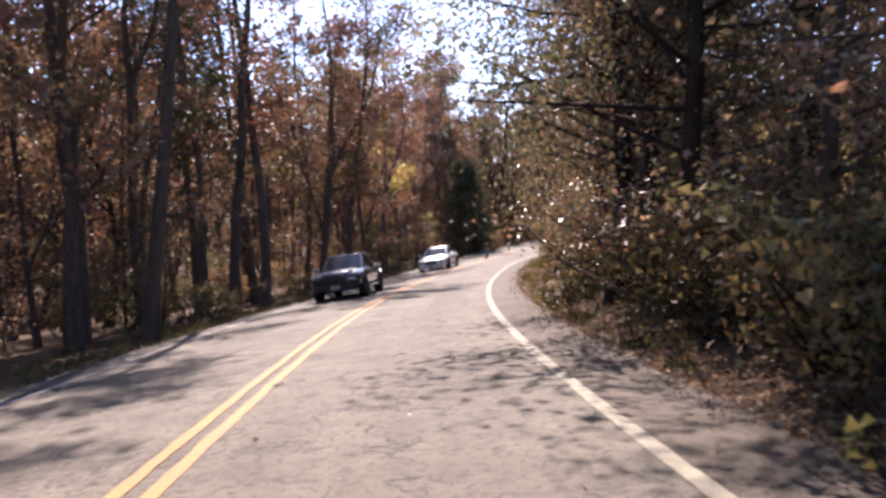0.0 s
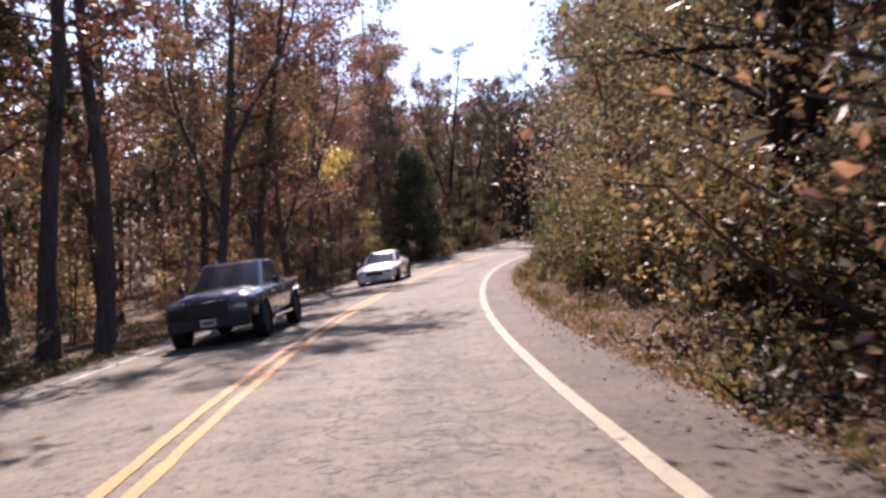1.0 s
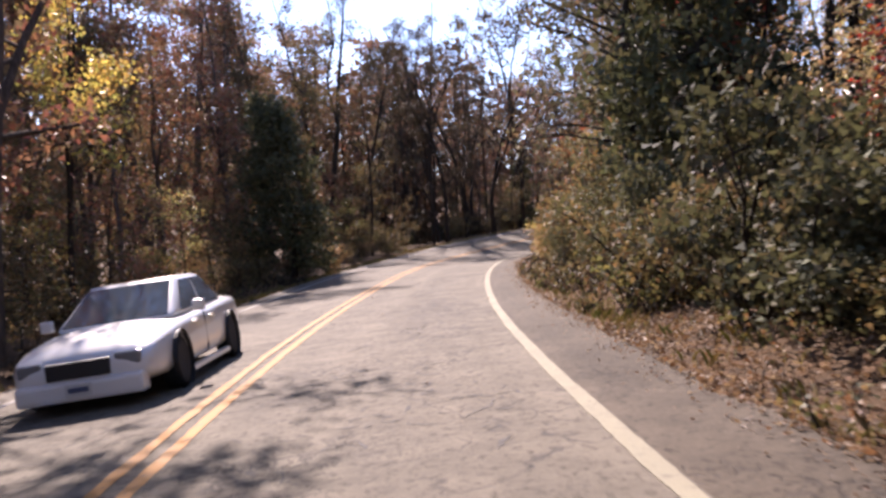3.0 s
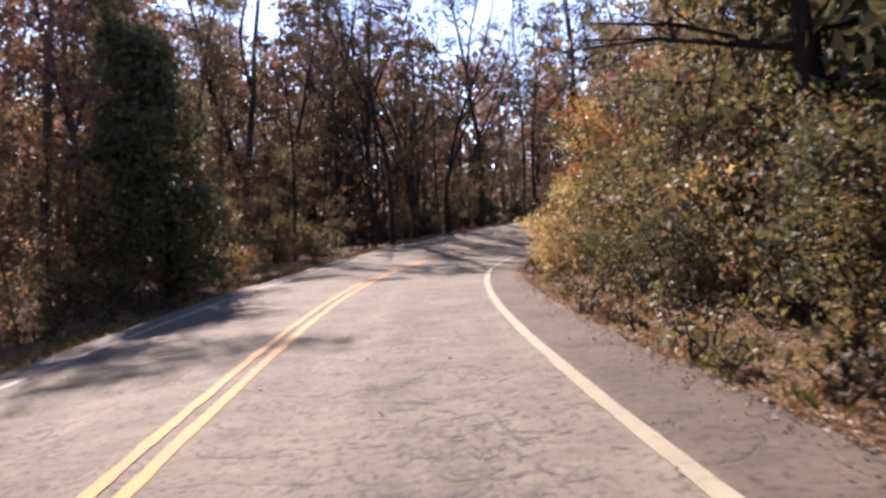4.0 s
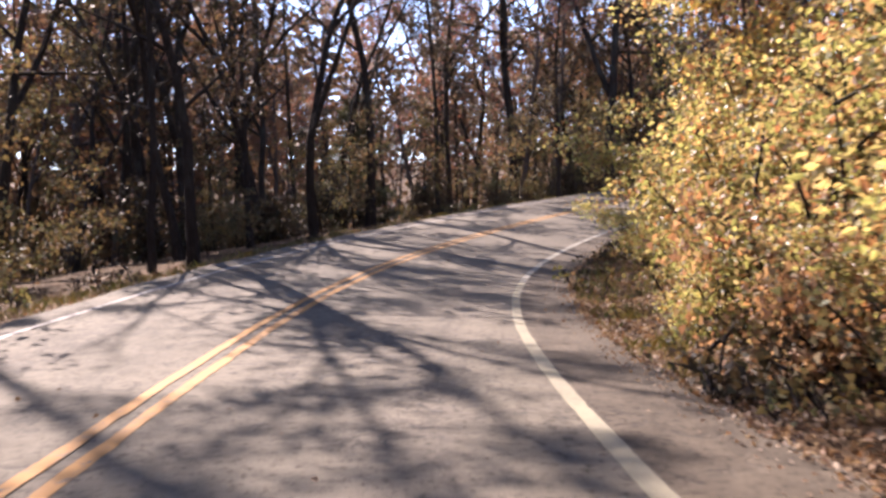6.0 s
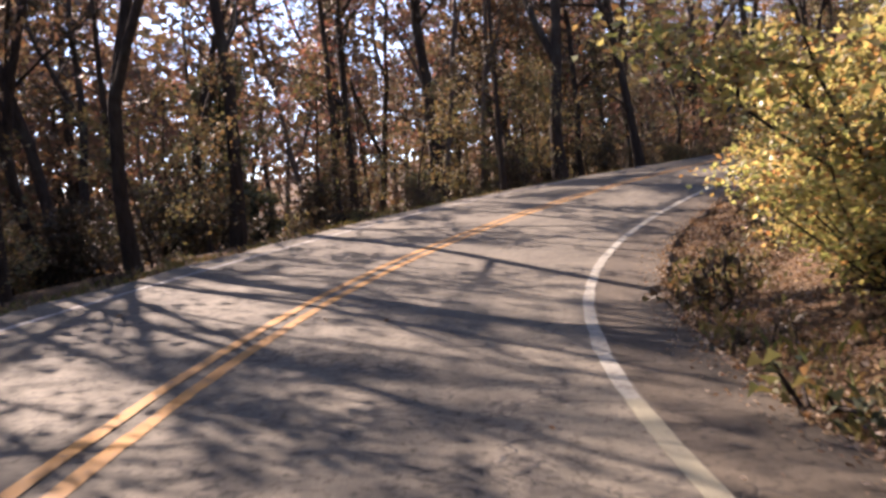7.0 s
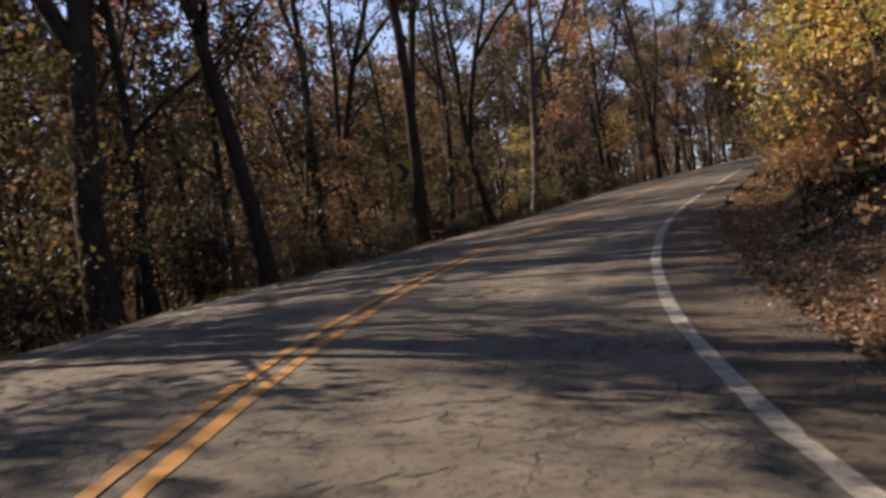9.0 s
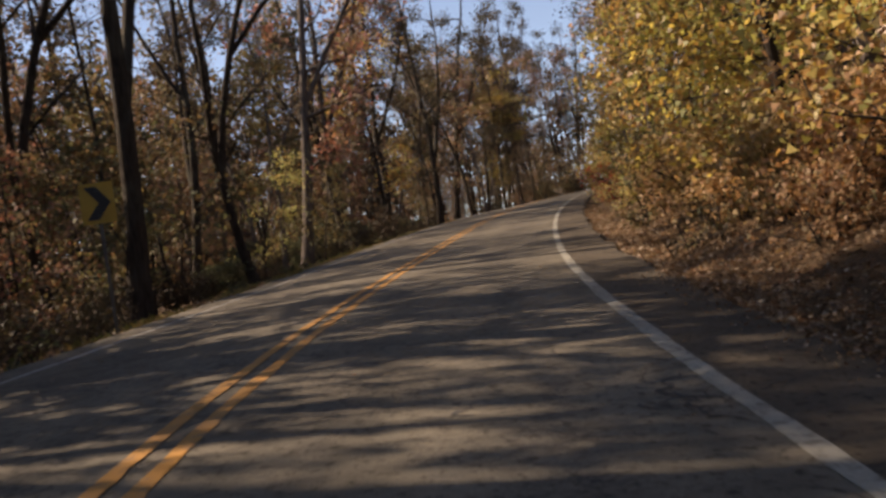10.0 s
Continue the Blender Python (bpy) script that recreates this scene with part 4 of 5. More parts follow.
for s, lat, e, size in ((86.0, -7.5, 0, 0.8), (92.5, -9.0, 0, 0.8), (99.0, -9.5, 3, 0.8), (107.0, -6.5, 3, 0.85), (111.5, -6.8, 1, 0.95), (116.0, -7.0, 3, 0.9), (119.5, -6.4, 1, 1.0), (123.0, -7.0, 3, 0.95), (126.0, -8.5, 3, 1.1),
                        (130.0, -7.0, 2, 0.8), (136.5, -8.0, 2, 0.9), (140.0, -7.0, 1, 0.8), (149.0, -7.0, 0, 0.9), (26.0, -7.5, 2, 0.9), (37.0, -8.0, 1, 0.9), (47.0, -8.0, 2, 0.9), (58.0, -7.5, 1, 0.8), (67.0, -6.5, 0, 0.8)):
    put_by(saplings[e], s, lat, size, turn=RNG.uniform(0, 360))

for root, places in PLANTS:
    for m in places[1:]:
        copy_thing(root, m)
    if places:
        root.matrix_basis = places[0]


# ---------------------------------------------------------------- far woods, litter and grass
def far_woods():
    rng = np.random.default_rng(5)
    cv, tv, tf = [], [], []
    n = 0
    while n < 1050:
        x, y = rng.uniform(-110, 230), rng.uniform(-90, 260)
        s, lat = from_road(x, y)
        if abs(lat) < 27 or abs(lat) > 90 or (abs(lat) > 50 and rng.uniform() < 0.6):
            continue
        n += 1
        z = ground_height(x, y)[0]
        h = rng.uniform(15, 22)
        tube([(x, y, z - 0.5), (x + rng.normal(0, 0.5), y + rng.normal(0, 0.5), z + h)], [0.2, 0.05], 5, tv, tf)
        k = 320
        u = rng.uniform(0.0, 1, k) ** 0.8
        r = (1.3 + 2.4 * np.sin(np.clip(u, 0, 1) * 2.6)) * np.sqrt(rng.uniform(0, 1, k))
        w = rng.uniform(0, 6.283, k)
        cv.append(np.stack([x + r * np.cos(w), y + r * np.sin(w), z + h * (0.04 + 1.0 * u)], 1))
    c = np.concatenate(cv)
    v, f = leaf_tris(c, 0.74, rng)
    ob = new("far_woods", mesh_of("far_woods", v, f, L_FAR))
    tagged(ob, "distant brown and rusty autumn woodland", "woods", kind="stuff")
    ob = new("far_trunks", mesh_of("far_trunks", tv, tf, BARK, None, True))
    tagged(ob, "dark trunks of the distant woodland", "woods", kind="stuff")


def scatter(n, s0, s1, lat_of, rng):
    s = rng.uniform(s0, s1, n)
    lat = lat_of(n)
    p = on_road(s, lat, 0.0)
    inside = (lat > -3.75) & (lat < 4.0)
    p[:, 2] = np.where(inside, p[:, 2], sheet_height(p[:, 0], p[:, 1]))
    return p


def litter():
    rng = np.random.default_rng(9)
    sets = [scatter(50000, -4, 130, lambda n: 3.9 + np.abs(rng.normal(0, 1.1, n)), rng), scatter(9000, 80, 108, lambda n: 4.0 + rng.uniform(0, 5, n), rng), scatter(36000, 108, 158, lambda n: 4.0 + 7 * rng.uniform(0, 1, n) ** 1.5, rng), scatter(12000, 48, 80, lambda n: 4.0 + rng.uniform(0, 4, n), rng),
            scatter(9000, 0, 165, lambda n: -3.65 - np.abs(rng.normal(0, 1.2, n)), rng), scatter(7000, -4, 130, lambda n: 4.0 - np.abs(rng.normal(0, 0.2, n)), rng),
            scatter(150, 0, 140, lambda n: rng.uniform(-3.5, 3.6, n), rng)]
    c = np.concatenate(sets)
    size = np.concatenate([np.full(len(q), w) for q, w in zip(sets, (0.058, 0.068, 0.068, 0.062, 0.068, 0.036, 0.05))])
    c[:, 2] += rng.uniform(0.008, 0.04, len(c)) * size / 0.06
    v, f = leaf_quads(c, size, rng, 0.66, 0.62)
    tagged(new("leaf_litter", mesh_of("leaf_litter", v, f, LITTER)), "dry tan and brown fallen leaves along the verges", "leaves", kind="stuff")


def grass():
    rng = np.random.default_rng(10)
    tuft = [scatter(160, 8, 60, lambda n: 4.15 + np.abs(rng.normal(0, 0.35, n)), rng), scatter(130, 84, 104, lambda n: 4.1 + np.abs(rng.normal(0, 0.5, n)), rng),
            scatter(900, 60, 170, lambda n: -3.95 - np.abs(rng.normal(0, 0.5, n)), rng), scatter(400, 0, 60, lambda n: -4.3 - np.abs(rng.normal(0, 0.6, n)), rng)]
    c = np.concatenate(tuft)
    k = 11
    b = np.repeat(c, k, 0) + rng.normal(size=(len(c) * k, 3)) * np.array([0.09, 0.09, 0])
    n = len(b)
    w = rng.uniform(0, 6.283, n)
    out = np.stack([np.cos(w), np.sin(w), 0 * w], 1)
    side = np.stack([-np.sin(w), np.cos(w), 0 * w], 1) * 0.0022
    h = rng.uniform(0.05, 0.19, n)[:, None]
    tip = b + out * h * rng.uniform(0.2, 0.8, n)[:, None] + np.array([0, 0, 1]) * h
    mid = b + out * h * 0.15 + np.array([0, 0, 0.6]) * h
    v = np.stack([b - side, b + side, mid + side * 0.8, tip, mid - side * 0.8], 1).reshape(-1, 3)
    tagged(new("verge_grass", mesh_of("verge_grass", v, np.arange(5 * n).reshape(n, 5), GRASS)), "thin tufts of dry green and straw grass beside the asphalt", "grass", kind="stuff")


def road_cracks():
    """Jagged open cracks: long ones along the lanes and the right edge line, webs of short ones in the worn patches."""
    rng = np.random.default_rng(21)
    v, f = [], []

    def crack(s, lat, heading, length, width):
        k = max(4, int(length / 0.05))
        pts = []
        for j in range(k):
            heading += rng.normal(0, 0.75)
            heading *= 0.78
            s, lat = s + 0.05 * math.cos(heading + crack.aim), lat + 0.05 * math.sin(heading + crack.aim)
            pts.append((s, lat))
            if rng.uniform() < 0.06 and length > 0.6:
                keep = crack.aim
                crack.aim = keep + rng.choice((-1, 1)) * rng.uniform(0.6, 1.3)
                crack(s, lat, 0.0, length * 0.3, width * 0.7)
                crack.aim = keep
        pts = np.array(pts)
        d = np.gradient(pts, axis=0)
        n = np.stack([-d[:, 1], d[:, 0]], 1)
        n /= np.linalg.norm(n, axis=1)[:, None] + 1e-9
        w = width * rng.uniform(0.1, 1.5, k) * np.sin(np.linspace(0.25, 2.9, k))
        a, b = pts + n * w[:, None] / 2, pts - n * w[:, None] / 2
        base = len(v)
        v.extend(on_road(a[:, 0], a[:, 1], 0.0035))
        v.extend(on_road(b[:, 0], b[:, 1], 0.0035))
        f.extend((base + j, base + j + 1, base + k + j + 1, base + k + j) for j in range(k - 1))

    for s0, s1, l0, l1, count, across in ((2, 40, 0.9, 2.4, 46, 0.35), (40, 80, 0.8, 2.5, 34, 0.35), (80, 100, 1.2, 2.5, 20, 0.3), (98, 136, -2.4, 2.6, 130, 0.9), (0, 120, -2.6, 2.8, 36, 1.2), (96, 124, 2.7, 2.96, 20, 0.12)):
        for _ in range(count):
            crack.aim = rng.normal(0, across)
            crack(rng.uniform(s0, s1), rng.uniform(l0, l1), 0.0, rng.uniform(0.3, 1.3) * (1.6 if l0 > 2.7 else 1.0), rng.uniform(0.014, 0.036) * (1.5 if l0 > 2.6 else 1.0))
    for s, lat, spread_s, spread_l, count in ((9.0, 1.6, 2.0, 0.5, 90), (16.5, 1.4, 1.8, 0.6, 130), (23.5, 1.7, 2.2, 0.5, 180), (30.0, 2.0, 1.8, 0.35, 130), (38.0, 1.2, 2.2, 0.6, 110), (47.0, 1.6, 2.2, 0.5, 90), (55.0, 2.0, 2.4, 0.4, 220), (61.5, 1.5, 2.0, 0.5, 90), (69.0, 1.2, 2.2, 0.5, 80), (84.8, 1.6, 1.4, 0.5, 110), (92.0, 2.2, 1.6, 0.3, 50), (113.0, 0.8, 1.8, 0.7, 90)):
        for _ in range(count):
            crack.aim = rng.uniform(0, 6.283)
            crack(s + rng.normal(0, spread_s), lat + rng.normal(0, spread_l), 0.0, rng.uniform(0.12, 0.42), rng.uniform(0.016, 0.042))
    tagged(new("road_cracks", mesh_of("road_cracks", v, f, TAR)), "dark jagged cracks in the worn asphalt", "cracks", kind="stuff")


far_woods()
road_cracks()
litter()
grass()


# ---------------------------------------------------------------- vehicles and sign
GLASS = plain_material("tinted_glass", (0.016, 0.019, 0.022), 0.2, 0.0, 0.15, 0.05)
GLASS_BLUE = plain_material("clear_windscreen", (0.06, 0.09, 0.11), 0.12, 0.0, 0.8, 0.05)
BLACK_PAINT = plain_material("black_car_paint", (0.018, 0.018, 0.022), 0.28, 0.0, 1.0, 0.2)
WHITE_PAINT = plain_material("white_car_paint", (0.74, 0.74, 0.72), 0.32, 0.0, 0.8, 0.12)
RUBBER = plain_material("tyre_rubber", (0.018, 0.018, 0.018), 0.85)
ALLOY = plain_material("alloy_rim", (0.42, 0.42, 0.43), 0.35, 0.8)
TRIM_BLACK = plain_material("black_plastic", (0.02, 0.02, 0.021), 0.6)
LAMP = plain_material("headlamp_lens", (0.22, 0.23, 0.24), 0.15, 0.2, 0.5, 0.1)
PLATE = plain_material("plate_white", (0.6, 0.6, 0.58), 0.5)
PLATE_BAR = plain_material("plate_bar_blue", (0.06, 0.08, 0.16), 0.5)
CHROME = plain_material("chrome_trim", (0.7, 0.7, 0.7), 0.2, 1.0)
RED_LAMP = plain_material("red_tail_lamp", (0.4, 0.02, 0.015), 0.25, 0.0, 0.5, 0.1)


def loft(stations):
    """A body shell from cross-sections: along, half width, underside, shoulder and top heights."""
    bm = bmesh.new()
    rings = []
    for y, hw, zb, zs, zt in stations:
        half = [(hw * 0.86, zb), (hw * 0.98, zb + 0.1), (hw, (zb + zs) / 2), (hw * 0.985, zs - 0.06), (hw * 0.9, zs), (hw * 0.5, zs * 0.2 + zt * 0.8), (0, zt)]
        ring = [(x, z) for x, z in half] + [(-x, z) for x, z in half[-2::-1]]
        rings.append([bm.verts.new((x, y, z)) for x, z in ring])
    for a, b in zip(rings, rings[1:]):
        n = len(a)
        for j in range(n):
            bm.faces.new((a[j], a[(j + 1) % n], b[(j + 1) % n], b[j]))
    bm.faces.new(rings[0])
    bm.faces.new(rings[-1][::-1])
    return bm


def frustum(y0, y1, w0, z0, y2, y3, w1, z1, bevel):
    """A cab: a wide foot from y0 to y1 under a narrower roof from y2 to y3."""
    bm = bmesh.new()
    lo = [bm.verts.new((sx * w0, y, z0)) for sx, y in ((-1, y0), (1, y0), (1, y1), (-1, y1))]
    hi = [bm.verts.new((sx * w1, y, z1)) for sx, y in ((-1, y2), (1, y2), (1, y3), (-1, y3))]
    bm.faces.new(lo[::-1])
    bm.faces.new(hi)
    for j in range(4):
        bm.faces.new((lo[j], lo[(j + 1) % 4], hi[(j + 1) % 4], hi[j]))
    bmesh.ops.bevel(bm, geom=bm.edges[:], offset=bevel, segments=3, affect="EDGES", profile=0.5)
    return bm


def pane(corners, thick=0.012):
    """A slightly raised sheet over four corners."""
    bm = bmesh.new()
    c = [Vector(p) for p in corners]
    n = (c[1] - c[0]).cross(c[2] - c[0]).normalized() * thick
    lo, hi = [bm.verts.new(p - n) for p in c], [bm.verts.new(p + n) for p in c]
    bm.faces.new(lo[::-1])
    bm.faces.new(hi)
    for j in range(4):
        bm.faces.new((lo[j], lo[(j + 1) % 4], hi[(j + 1) % 4], hi[j]))
    return bm


def lathe(profile, sides=28, caps=True):
    """A wheel part turned about the x axis: pairs of x and radius."""
    bm = bmesh.new()
    rings = [[bm.verts.new((x, r * math.cos(2 * math.pi * j / sides), r * math.sin(2 * math.pi * j / sides))) for j in range(sides)] for x, r in profile]
    for a, b in zip(rings, rings[1:]):
        for j in range(sides):
            bm.faces.new((a[j], a[(j + 1) % sides], b[(j + 1) % sides], b[j]))
    for r in (rings[0], rings[-1]) if caps else ():
        if (r[0].co - r[sides // 2].co).length > 1e-4:
            bm.faces.new(r)
    return bm


def wheel(root, x, y, r, width):
    out = 1 if x > 0 else -1
    hub = part("wheel", lathe([(-width * 0.5 * out, r * 0.6), (-width * 0.45 * out, r * 0.62), (width * 0.3 * out, r * 0.62)]), TRIM_BLACK, root, "dark wheel")
    hub.location = (x, y, r)
    part("tyre", lathe([(-width / 2, r * 0.66), (-width / 2, r * 0.93), (-width * 0.36, r), (width * 0.36, r), (width / 2, r * 0.93), (width / 2, r * 0.66)]), RUBBER, hub, "black rubber tyre", True)
    part("rim", lathe([(width * 0.46 * out, r * 0.67), (width * 0.5 * out, r * 0.62), (width * 0.3 * out, r * 0.5), (width * 0.42 * out, r * 0.16), (width * 0.44 * out, 0.01)]), ALLOY, hub, "grey alloy rim")


def lerp(a, b, u):
    return tuple(p + (q - p) * u for p, q in zip(a, b))


def vehicle(name, label, category, paint, glass, stations, cab, wheels, front, extras, rounded=False):
    root = new(name)
    body = part("body", loft(stations), paint, root, "", True)
    if rounded:
        curve = body.modifiers.new("round", "SUBSURF")
        curve.levels = curve.render_levels = 2
    else:
        body.modifiers.new("edge", "BEVEL").width = 0.02
    y0, y1, w0, z0, y2, y3, w1, z1 = cab
    part("cab", frustum(y0, y1, w0, z0, y2, y3, w1, z1, 0.1 if rounded else 0.045), paint, root, "", rounded)
    lo = {"fl": (-w0, y1, z0), "fr": (w0, y1, z0), "rl": (-w0, y0, z0), "rr": (w0, y0, z0)}
    hi = {"fl": (-w1, y3, z1), "fr": (w1, y3, z1), "rl": (-w1, y2, z1), "rr": (w1, y2, z1)}

    def sheet(a, b, u0, u1, v0, v1):
        pts = []
        for u, v in ((u0, v0), (u1, v0), (u1, v1), (u0, v1)):
            pts.append(lerp(lerp(lo[a], lo[b], u), lerp(hi[a], hi[b], u), v))
        return pane(pts)
    part("windscreen", sheet("fl", "fr", 0.06, 0.94, 0.1, 0.9), glass, root, "sloping windscreen")
    part("rear_window", sheet("rr", "rl", 0.08, 0.92, 0.12, 0.88), glass, root, "dark rear window")
    for a, b in (("rl", "fl"), ("fr", "rr")):
        part("side_window", sheet(a, b, 0.09, 0.47, 0.12, 0.88), GLASS, root, "dark side window")
        part("side_window", sheet(a, b, 0.52, 0.9, 0.12, 0.88), GLASS, root, "dark side window")
    for wx, wy, r, wd in wheels:
        wheel(root, wx, wy, r, wd)
        sx = 1 if wx > 0 else -1
        arch = part("wheel_arch", lathe([(-0.03, r * 1.2), (0.02, r * 1.17), (0.02, r * 1.03), (-0.03, r * 1.0)], 28, False), TRIM_BLACK, root, "dark wheel arch")
        arch.location = (wx + sx * wd * 0.5, wy, r * 1.02)
    fy, fw, zl, zh = front
    part("grille", box_bm(-fw * 0.5, fw * 0.5, fy - 0.06, fy + 0.02, zl, zh, 0.02), TRIM_BLACK, root, "dark grille")
    for sx in (-1, 1):
        part("headlight", box_bm(min(sx * fw * 0.56, sx * fw * 0.96), max(sx * fw * 0.56, sx * fw * 0.96), fy - 0.22, fy - 0.03, zh - 0.13, zh + 0.03, 0.03), LAMP, root, "clear headlight")
        part("side_mirror", box_bm(min(sx * (w0 + 0.14), sx * (w0 + 0.3)), max(sx * (w0 + 0.14), sx * (w0 + 0.3)), y1 - 0.5, y1 - 0.38, z0 + 0.02, z0 + 0.18, 0.03), paint, root, "door mirror")
    bumper = part("bumper", box_bm(-fw, fw, fy - 0.2, fy + 0.06, zl - 0.26, zl - 0.02, 0.05), extras["bumper"], root, "front bumper")
    plate = part("plate", box_bm(-0.16, 0.16, fy + 0.055, fy + 0.068, zl - 0.2, zl - 0.05), PLATE, bumper, "white plate with an unreadable bar")
    part("plate_bar", box_bm(-0.12, 0.12, fy + 0.07, fy + 0.074, zl - 0.155, zl - 0.095), PLATE_BAR, root)
    for sx in (-1, 1):
        part("tail_light", box_bm(min(sx * fw * 0.75, sx * fw * 0.98), max(sx * fw * 0.75, sx * fw * 0.98), stations[0][0] - 0.02, stations[0][0] + 0.12, extras["tail"][0], extras["tail"][1], 0.02), RED_LAMP, root, "red tail light")
        sill = stations[4]
        part("side_sill", box_bm(min(sx * (sill[1] - 0.06), sx * (sill[1] + 0.03)), max(sx * (sill[1] - 0.06), sx * (sill[1] + 0.03)), -1.0, 1.1, sill[2] - 0.05, sill[2] + 0.02, 0.015), extras["sill"], root, "side sill strip")
        for y in (-0.25, 0.62):
            part("door_handle", box_bm(min(sx * sill[1] * 0.97, sx * (sill[1] + 0.025)), max(sx * sill[1] * 0.97, sx * (sill[1] + 0.025)), y - 0.09, y + 0.09, sill[3] - 0.16, sill[3] - 0.13, 0.008), extras["handle"], root, "door handle")
    return tagged(root, label, category)


PLAN = 1.17


def on_lane(root, s, lat, turn=0.0):
    """Stands a vehicle on the banked road, facing back along it."""
    p = on_road(s, lat)
    i = int((s - ALONG[0]) / STEP)
    f, u = Vector(-AHEAD[i]), Vector(UP[i])
    u = (u - Vector(SIDE[i]) * CROWN * (1 if lat < 0 else 0)).normalized()
    r = f.cross(u).normalized()
    u = r.cross(f).normalized()
    m = Matrix((r, f, u)).transposed().to_4x4()
    m.translation = Vector(p) * PLAN
    root.matrix_basis = m @ pose(0, 0, 0, 0, 0, turn)


pickup = vehicle("pickup_truck", "black crew-cab pickup truck in the opposite lane", "truck", BLACK_PAINT, GLASS,
                 [(-2.75, 0.84, 0.55, 1.0, 1.02), (-2.62, 0.94, 0.46, 1.07, 1.08), (-1.4, 0.96, 0.42, 1.09, 1.09), (-0.6, 0.97, 0.4, 1.1, 1.11), (0.6, 0.97, 0.4, 1.09, 1.13),
                  (1.3, 0.97, 0.4, 1.07, 1.16), (2.1, 0.95, 0.42, 1.02, 1.12), (2.6, 0.92, 0.44, 0.96, 1.05), (2.76, 0.84, 0.5, 0.86, 0.93)],
                 (-0.95, 1.25, 0.85, 1.06, -0.75, 0.3, 0.68, 1.68), [(sx * 0.845, y, 0.38, 0.25) for sx in (-1, 1) for y in (-1.72, 1.82)],
                 (2.79, 0.84, 0.62, 0.92), {"bumper": TRIM_BLACK, "tail": (0.8, 1.02), "sill": CHROME, "handle": CHROME})
part("truck_bed", box_bm(-0.76, 0.76, -2.6, -0.85, 0.7, 1.115), TRIM_BLACK, pickup, "dark open load bed")
for sx in (-1, 1):
    part("bed_rail", box_bm(min(sx * 0.78, sx * 0.93), max(sx * 0.78, sx * 0.93), -2.66, -0.8, 1.07, 1.16, 0.02), BLACK_PAINT, pickup)
on_lane(pickup, 31.1, -1.78)
sedan = vehicle("sedan_car", "white four-door sedan in the opposite lane", "car", WHITE_PAINT, GLASS_BLUE,
                [(-2.48, 0.72, 0.42, 0.78, 0.82), (-2.42, 0.84, 0.3, 0.9, 0.94), (-2.2, 0.91, 0.24, 0.94, 0.99), (-1.6, 0.93, 0.2, 0.94, 1.0), (-0.8, 0.94, 0.18, 0.91, 0.95), (0.2, 0.94, 0.18, 0.89, 0.93),
                 (1.0, 0.94, 0.18, 0.86, 0.93), (1.7, 0.93, 0.18, 0.79, 0.88), (2.2, 0.89, 0.2, 0.7, 0.78), (2.42, 0.8, 0.24, 0.6, 0.67), (2.5, 0.68, 0.32, 0.5, 0.55)],
                (-1.75, 1.15, 0.82, 0.87, -1.0, 0.15, 0.63, 1.41), [(sx * 0.83, y, 0.33, 0.22) for sx in (-1, 1) for y in (-1.4, 1.46)],
                (2.5, 0.76, 0.4, 0.6), {"bumper": WHITE_PAINT, "tail": (0.66, 0.84), "sill": WHITE_PAINT, "handle": CHROME}, True)
part("intake", box_bm(-0.56, 0.56, 2.42, 2.54, 0.17, 0.28, 0.02), TRIM_BLACK, sedan, "dark lower air intake")
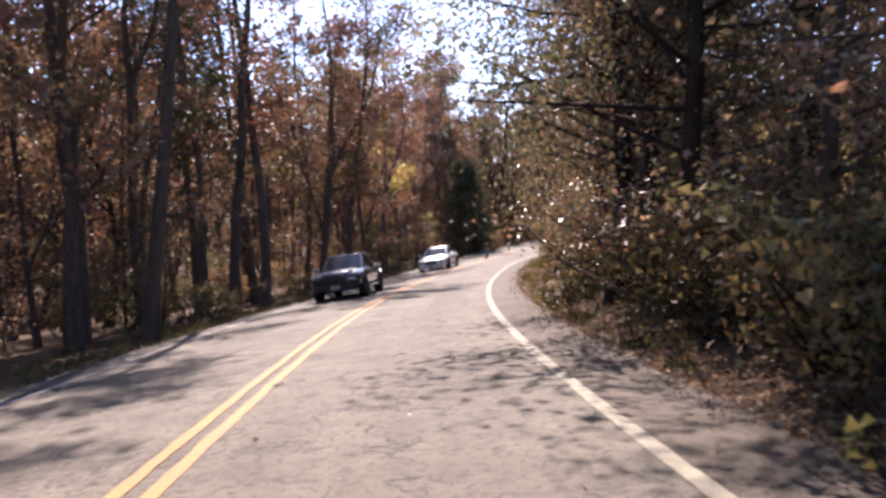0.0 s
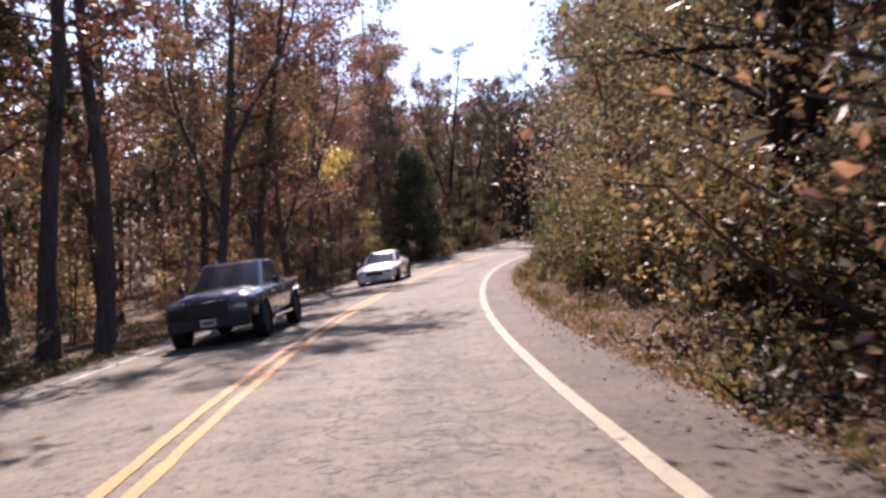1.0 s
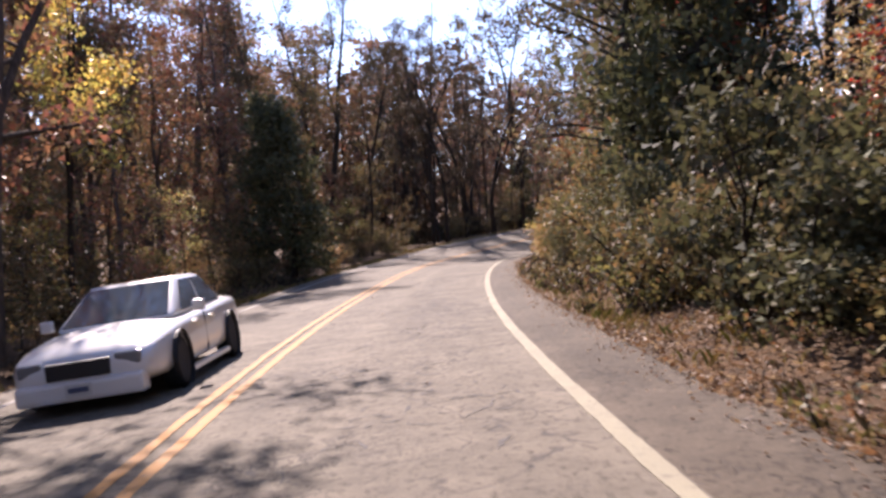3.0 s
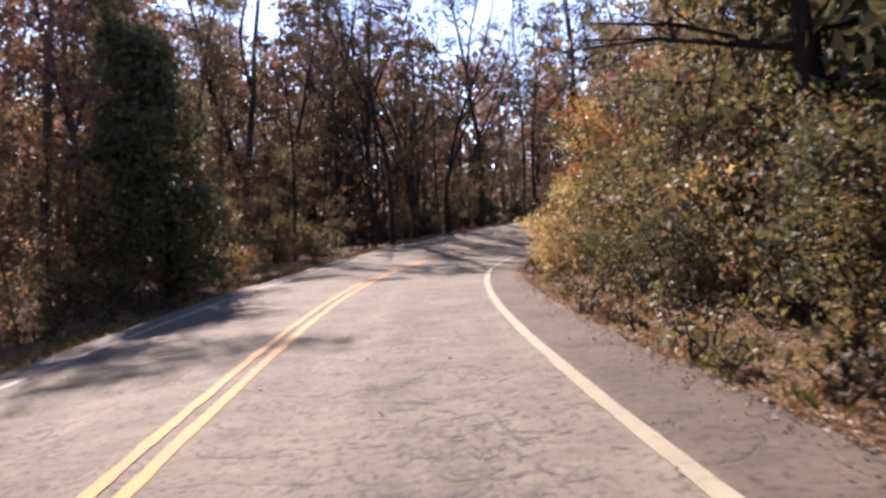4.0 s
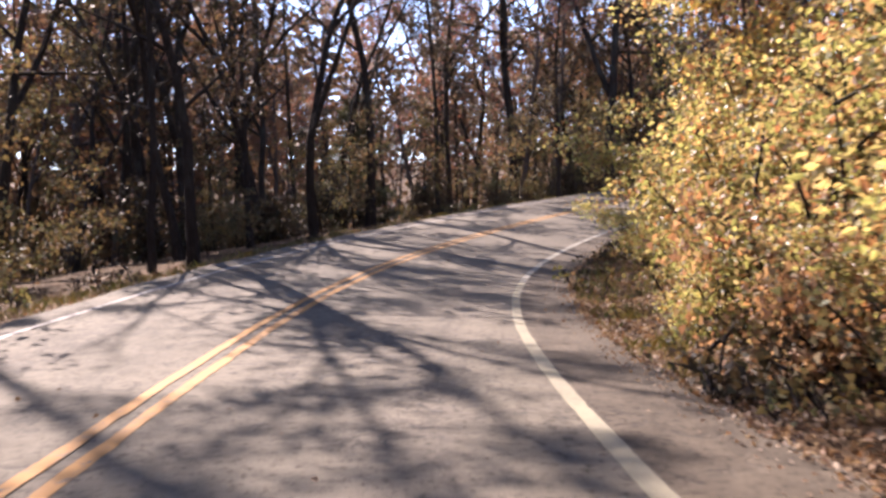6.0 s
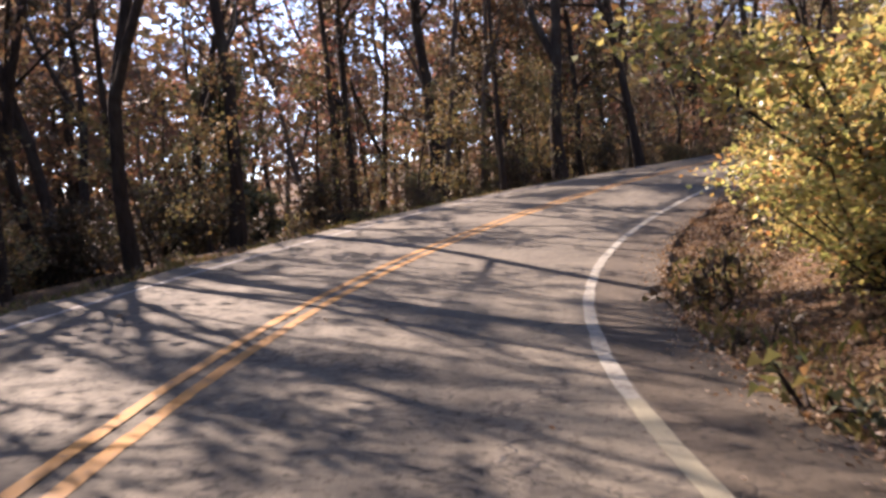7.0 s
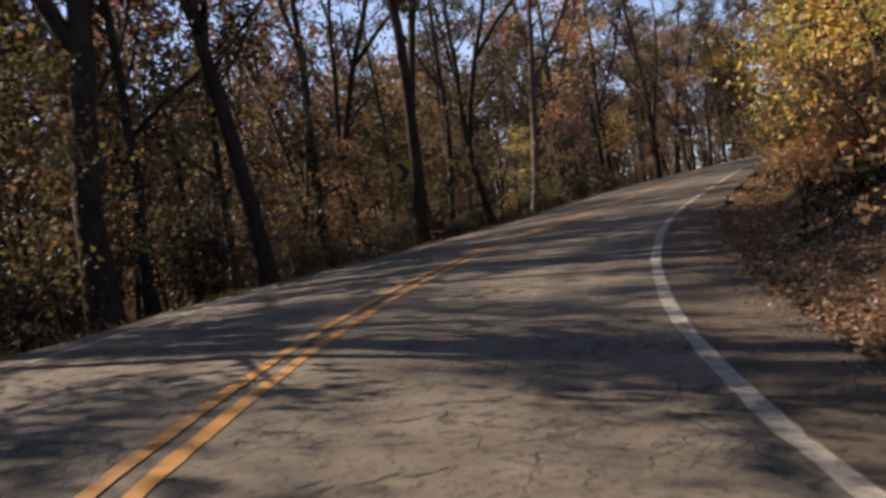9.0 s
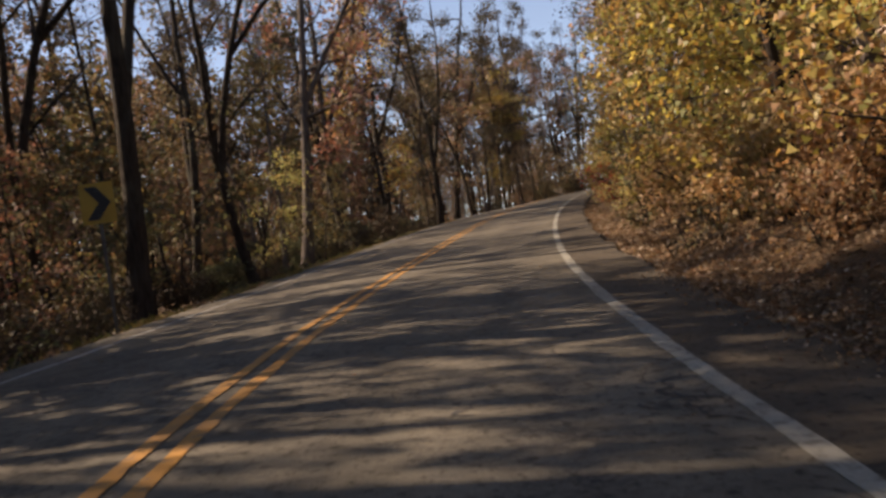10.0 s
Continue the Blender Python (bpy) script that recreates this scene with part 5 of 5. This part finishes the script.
for sx in (-1, 1):
    part("fog_lamp", box_bm(min(sx * 0.46, sx * 0.62), max(sx * 0.46, sx * 0.62), 2.4, 2.53, 0.3, 0.37, 0.02), TRIM_BLACK, sedan, "dark fog lamp recess")
    part("door_seam", box_bm(min(sx * 0.915, sx * 0.935), max(sx * 0.915, sx * 0.935), 0.09, 0.105, 0.28, 0.84), TRIM_BLACK, sedan, "dark door gap")
on_lane(sedan, 48.0 + 2.07, -1.48)


def chevron_sign(s, lat):
    """A yellow curve-warning panel with a black arrow on a steel post."""
    SIGN = plain_material("sign_yellow", (0.42, 0.25, 0.025), 0.5, 0.0, 0.0, 0.5)
    INK = plain_material("sign_black", (0.012, 0.012, 0.012), 0.6)
    STEEL = plain_material("galvanised_steel", (0.1, 0.1, 0.095), 0.5, 0.7)
    root = new("chevron_sign")
    part("post", box_bm(-0.03, 0.03, 0.02, 0.07, -0.5, 2.8, 0.008), STEEL, root, "grey steel post")
    panel = part("sign_panel", box_bm(-0.305, 0.305, -0.004, 0.004, 2.1, 2.86), SIGN, root, "yellow warning panel")
    bm = bmesh.new()
    zc = 2.48
    pts = [(-0.22, 0.31), (0.0, 0.31), (0.24, 0.0), (0.0, -0.31), (-0.22, -0.31), (0.02, 0.0)]
    for y in (-0.011, -0.007):
        vs = [bm.verts.new((x, y, zc + z)) for x, z in pts]
        bm.faces.new((vs[0], vs[1], vs[2], vs[5]))
        bm.faces.new((vs[5], vs[2], vs[3], vs[4]))
    part("arrow", bm, INK, panel, "black arrow pointing along the bend")
    for z in (2.25, 2.7):
        part("bolt", box_bm(-0.012, 0.012, -0.014, 0.0, z - 0.012, z + 0.012), STEEL, panel, "steel bolt")
    p = on_road(s, lat)
    i = int((s - ALONG[0]) / STEP)
    root.matrix_basis = pose(float(p[0]) * PLAN, float(p[1]) * PLAN, float(ground_height(p[0], p[1])[0]) * PLAN, 0, 0, math.degrees(th[i]) + 14)
    tagged(root, "yellow curve warning sign with a black arrow beside the road", "road sign")


chevron_sign(132.6, -4.1)

# the plan above is drawn with lanes of 3.05; the real lanes are 3.57 m wide
for ob in list(scene.objects):
    if ob.parent is None and ob.type in ("MESH", "EMPTY") and ob not in (pickup, sedan) and not ob.name.startswith("chevron_sign"):
        ob.matrix_basis = Matrix.Scale(PLAN, 4) @ ob.matrix_basis
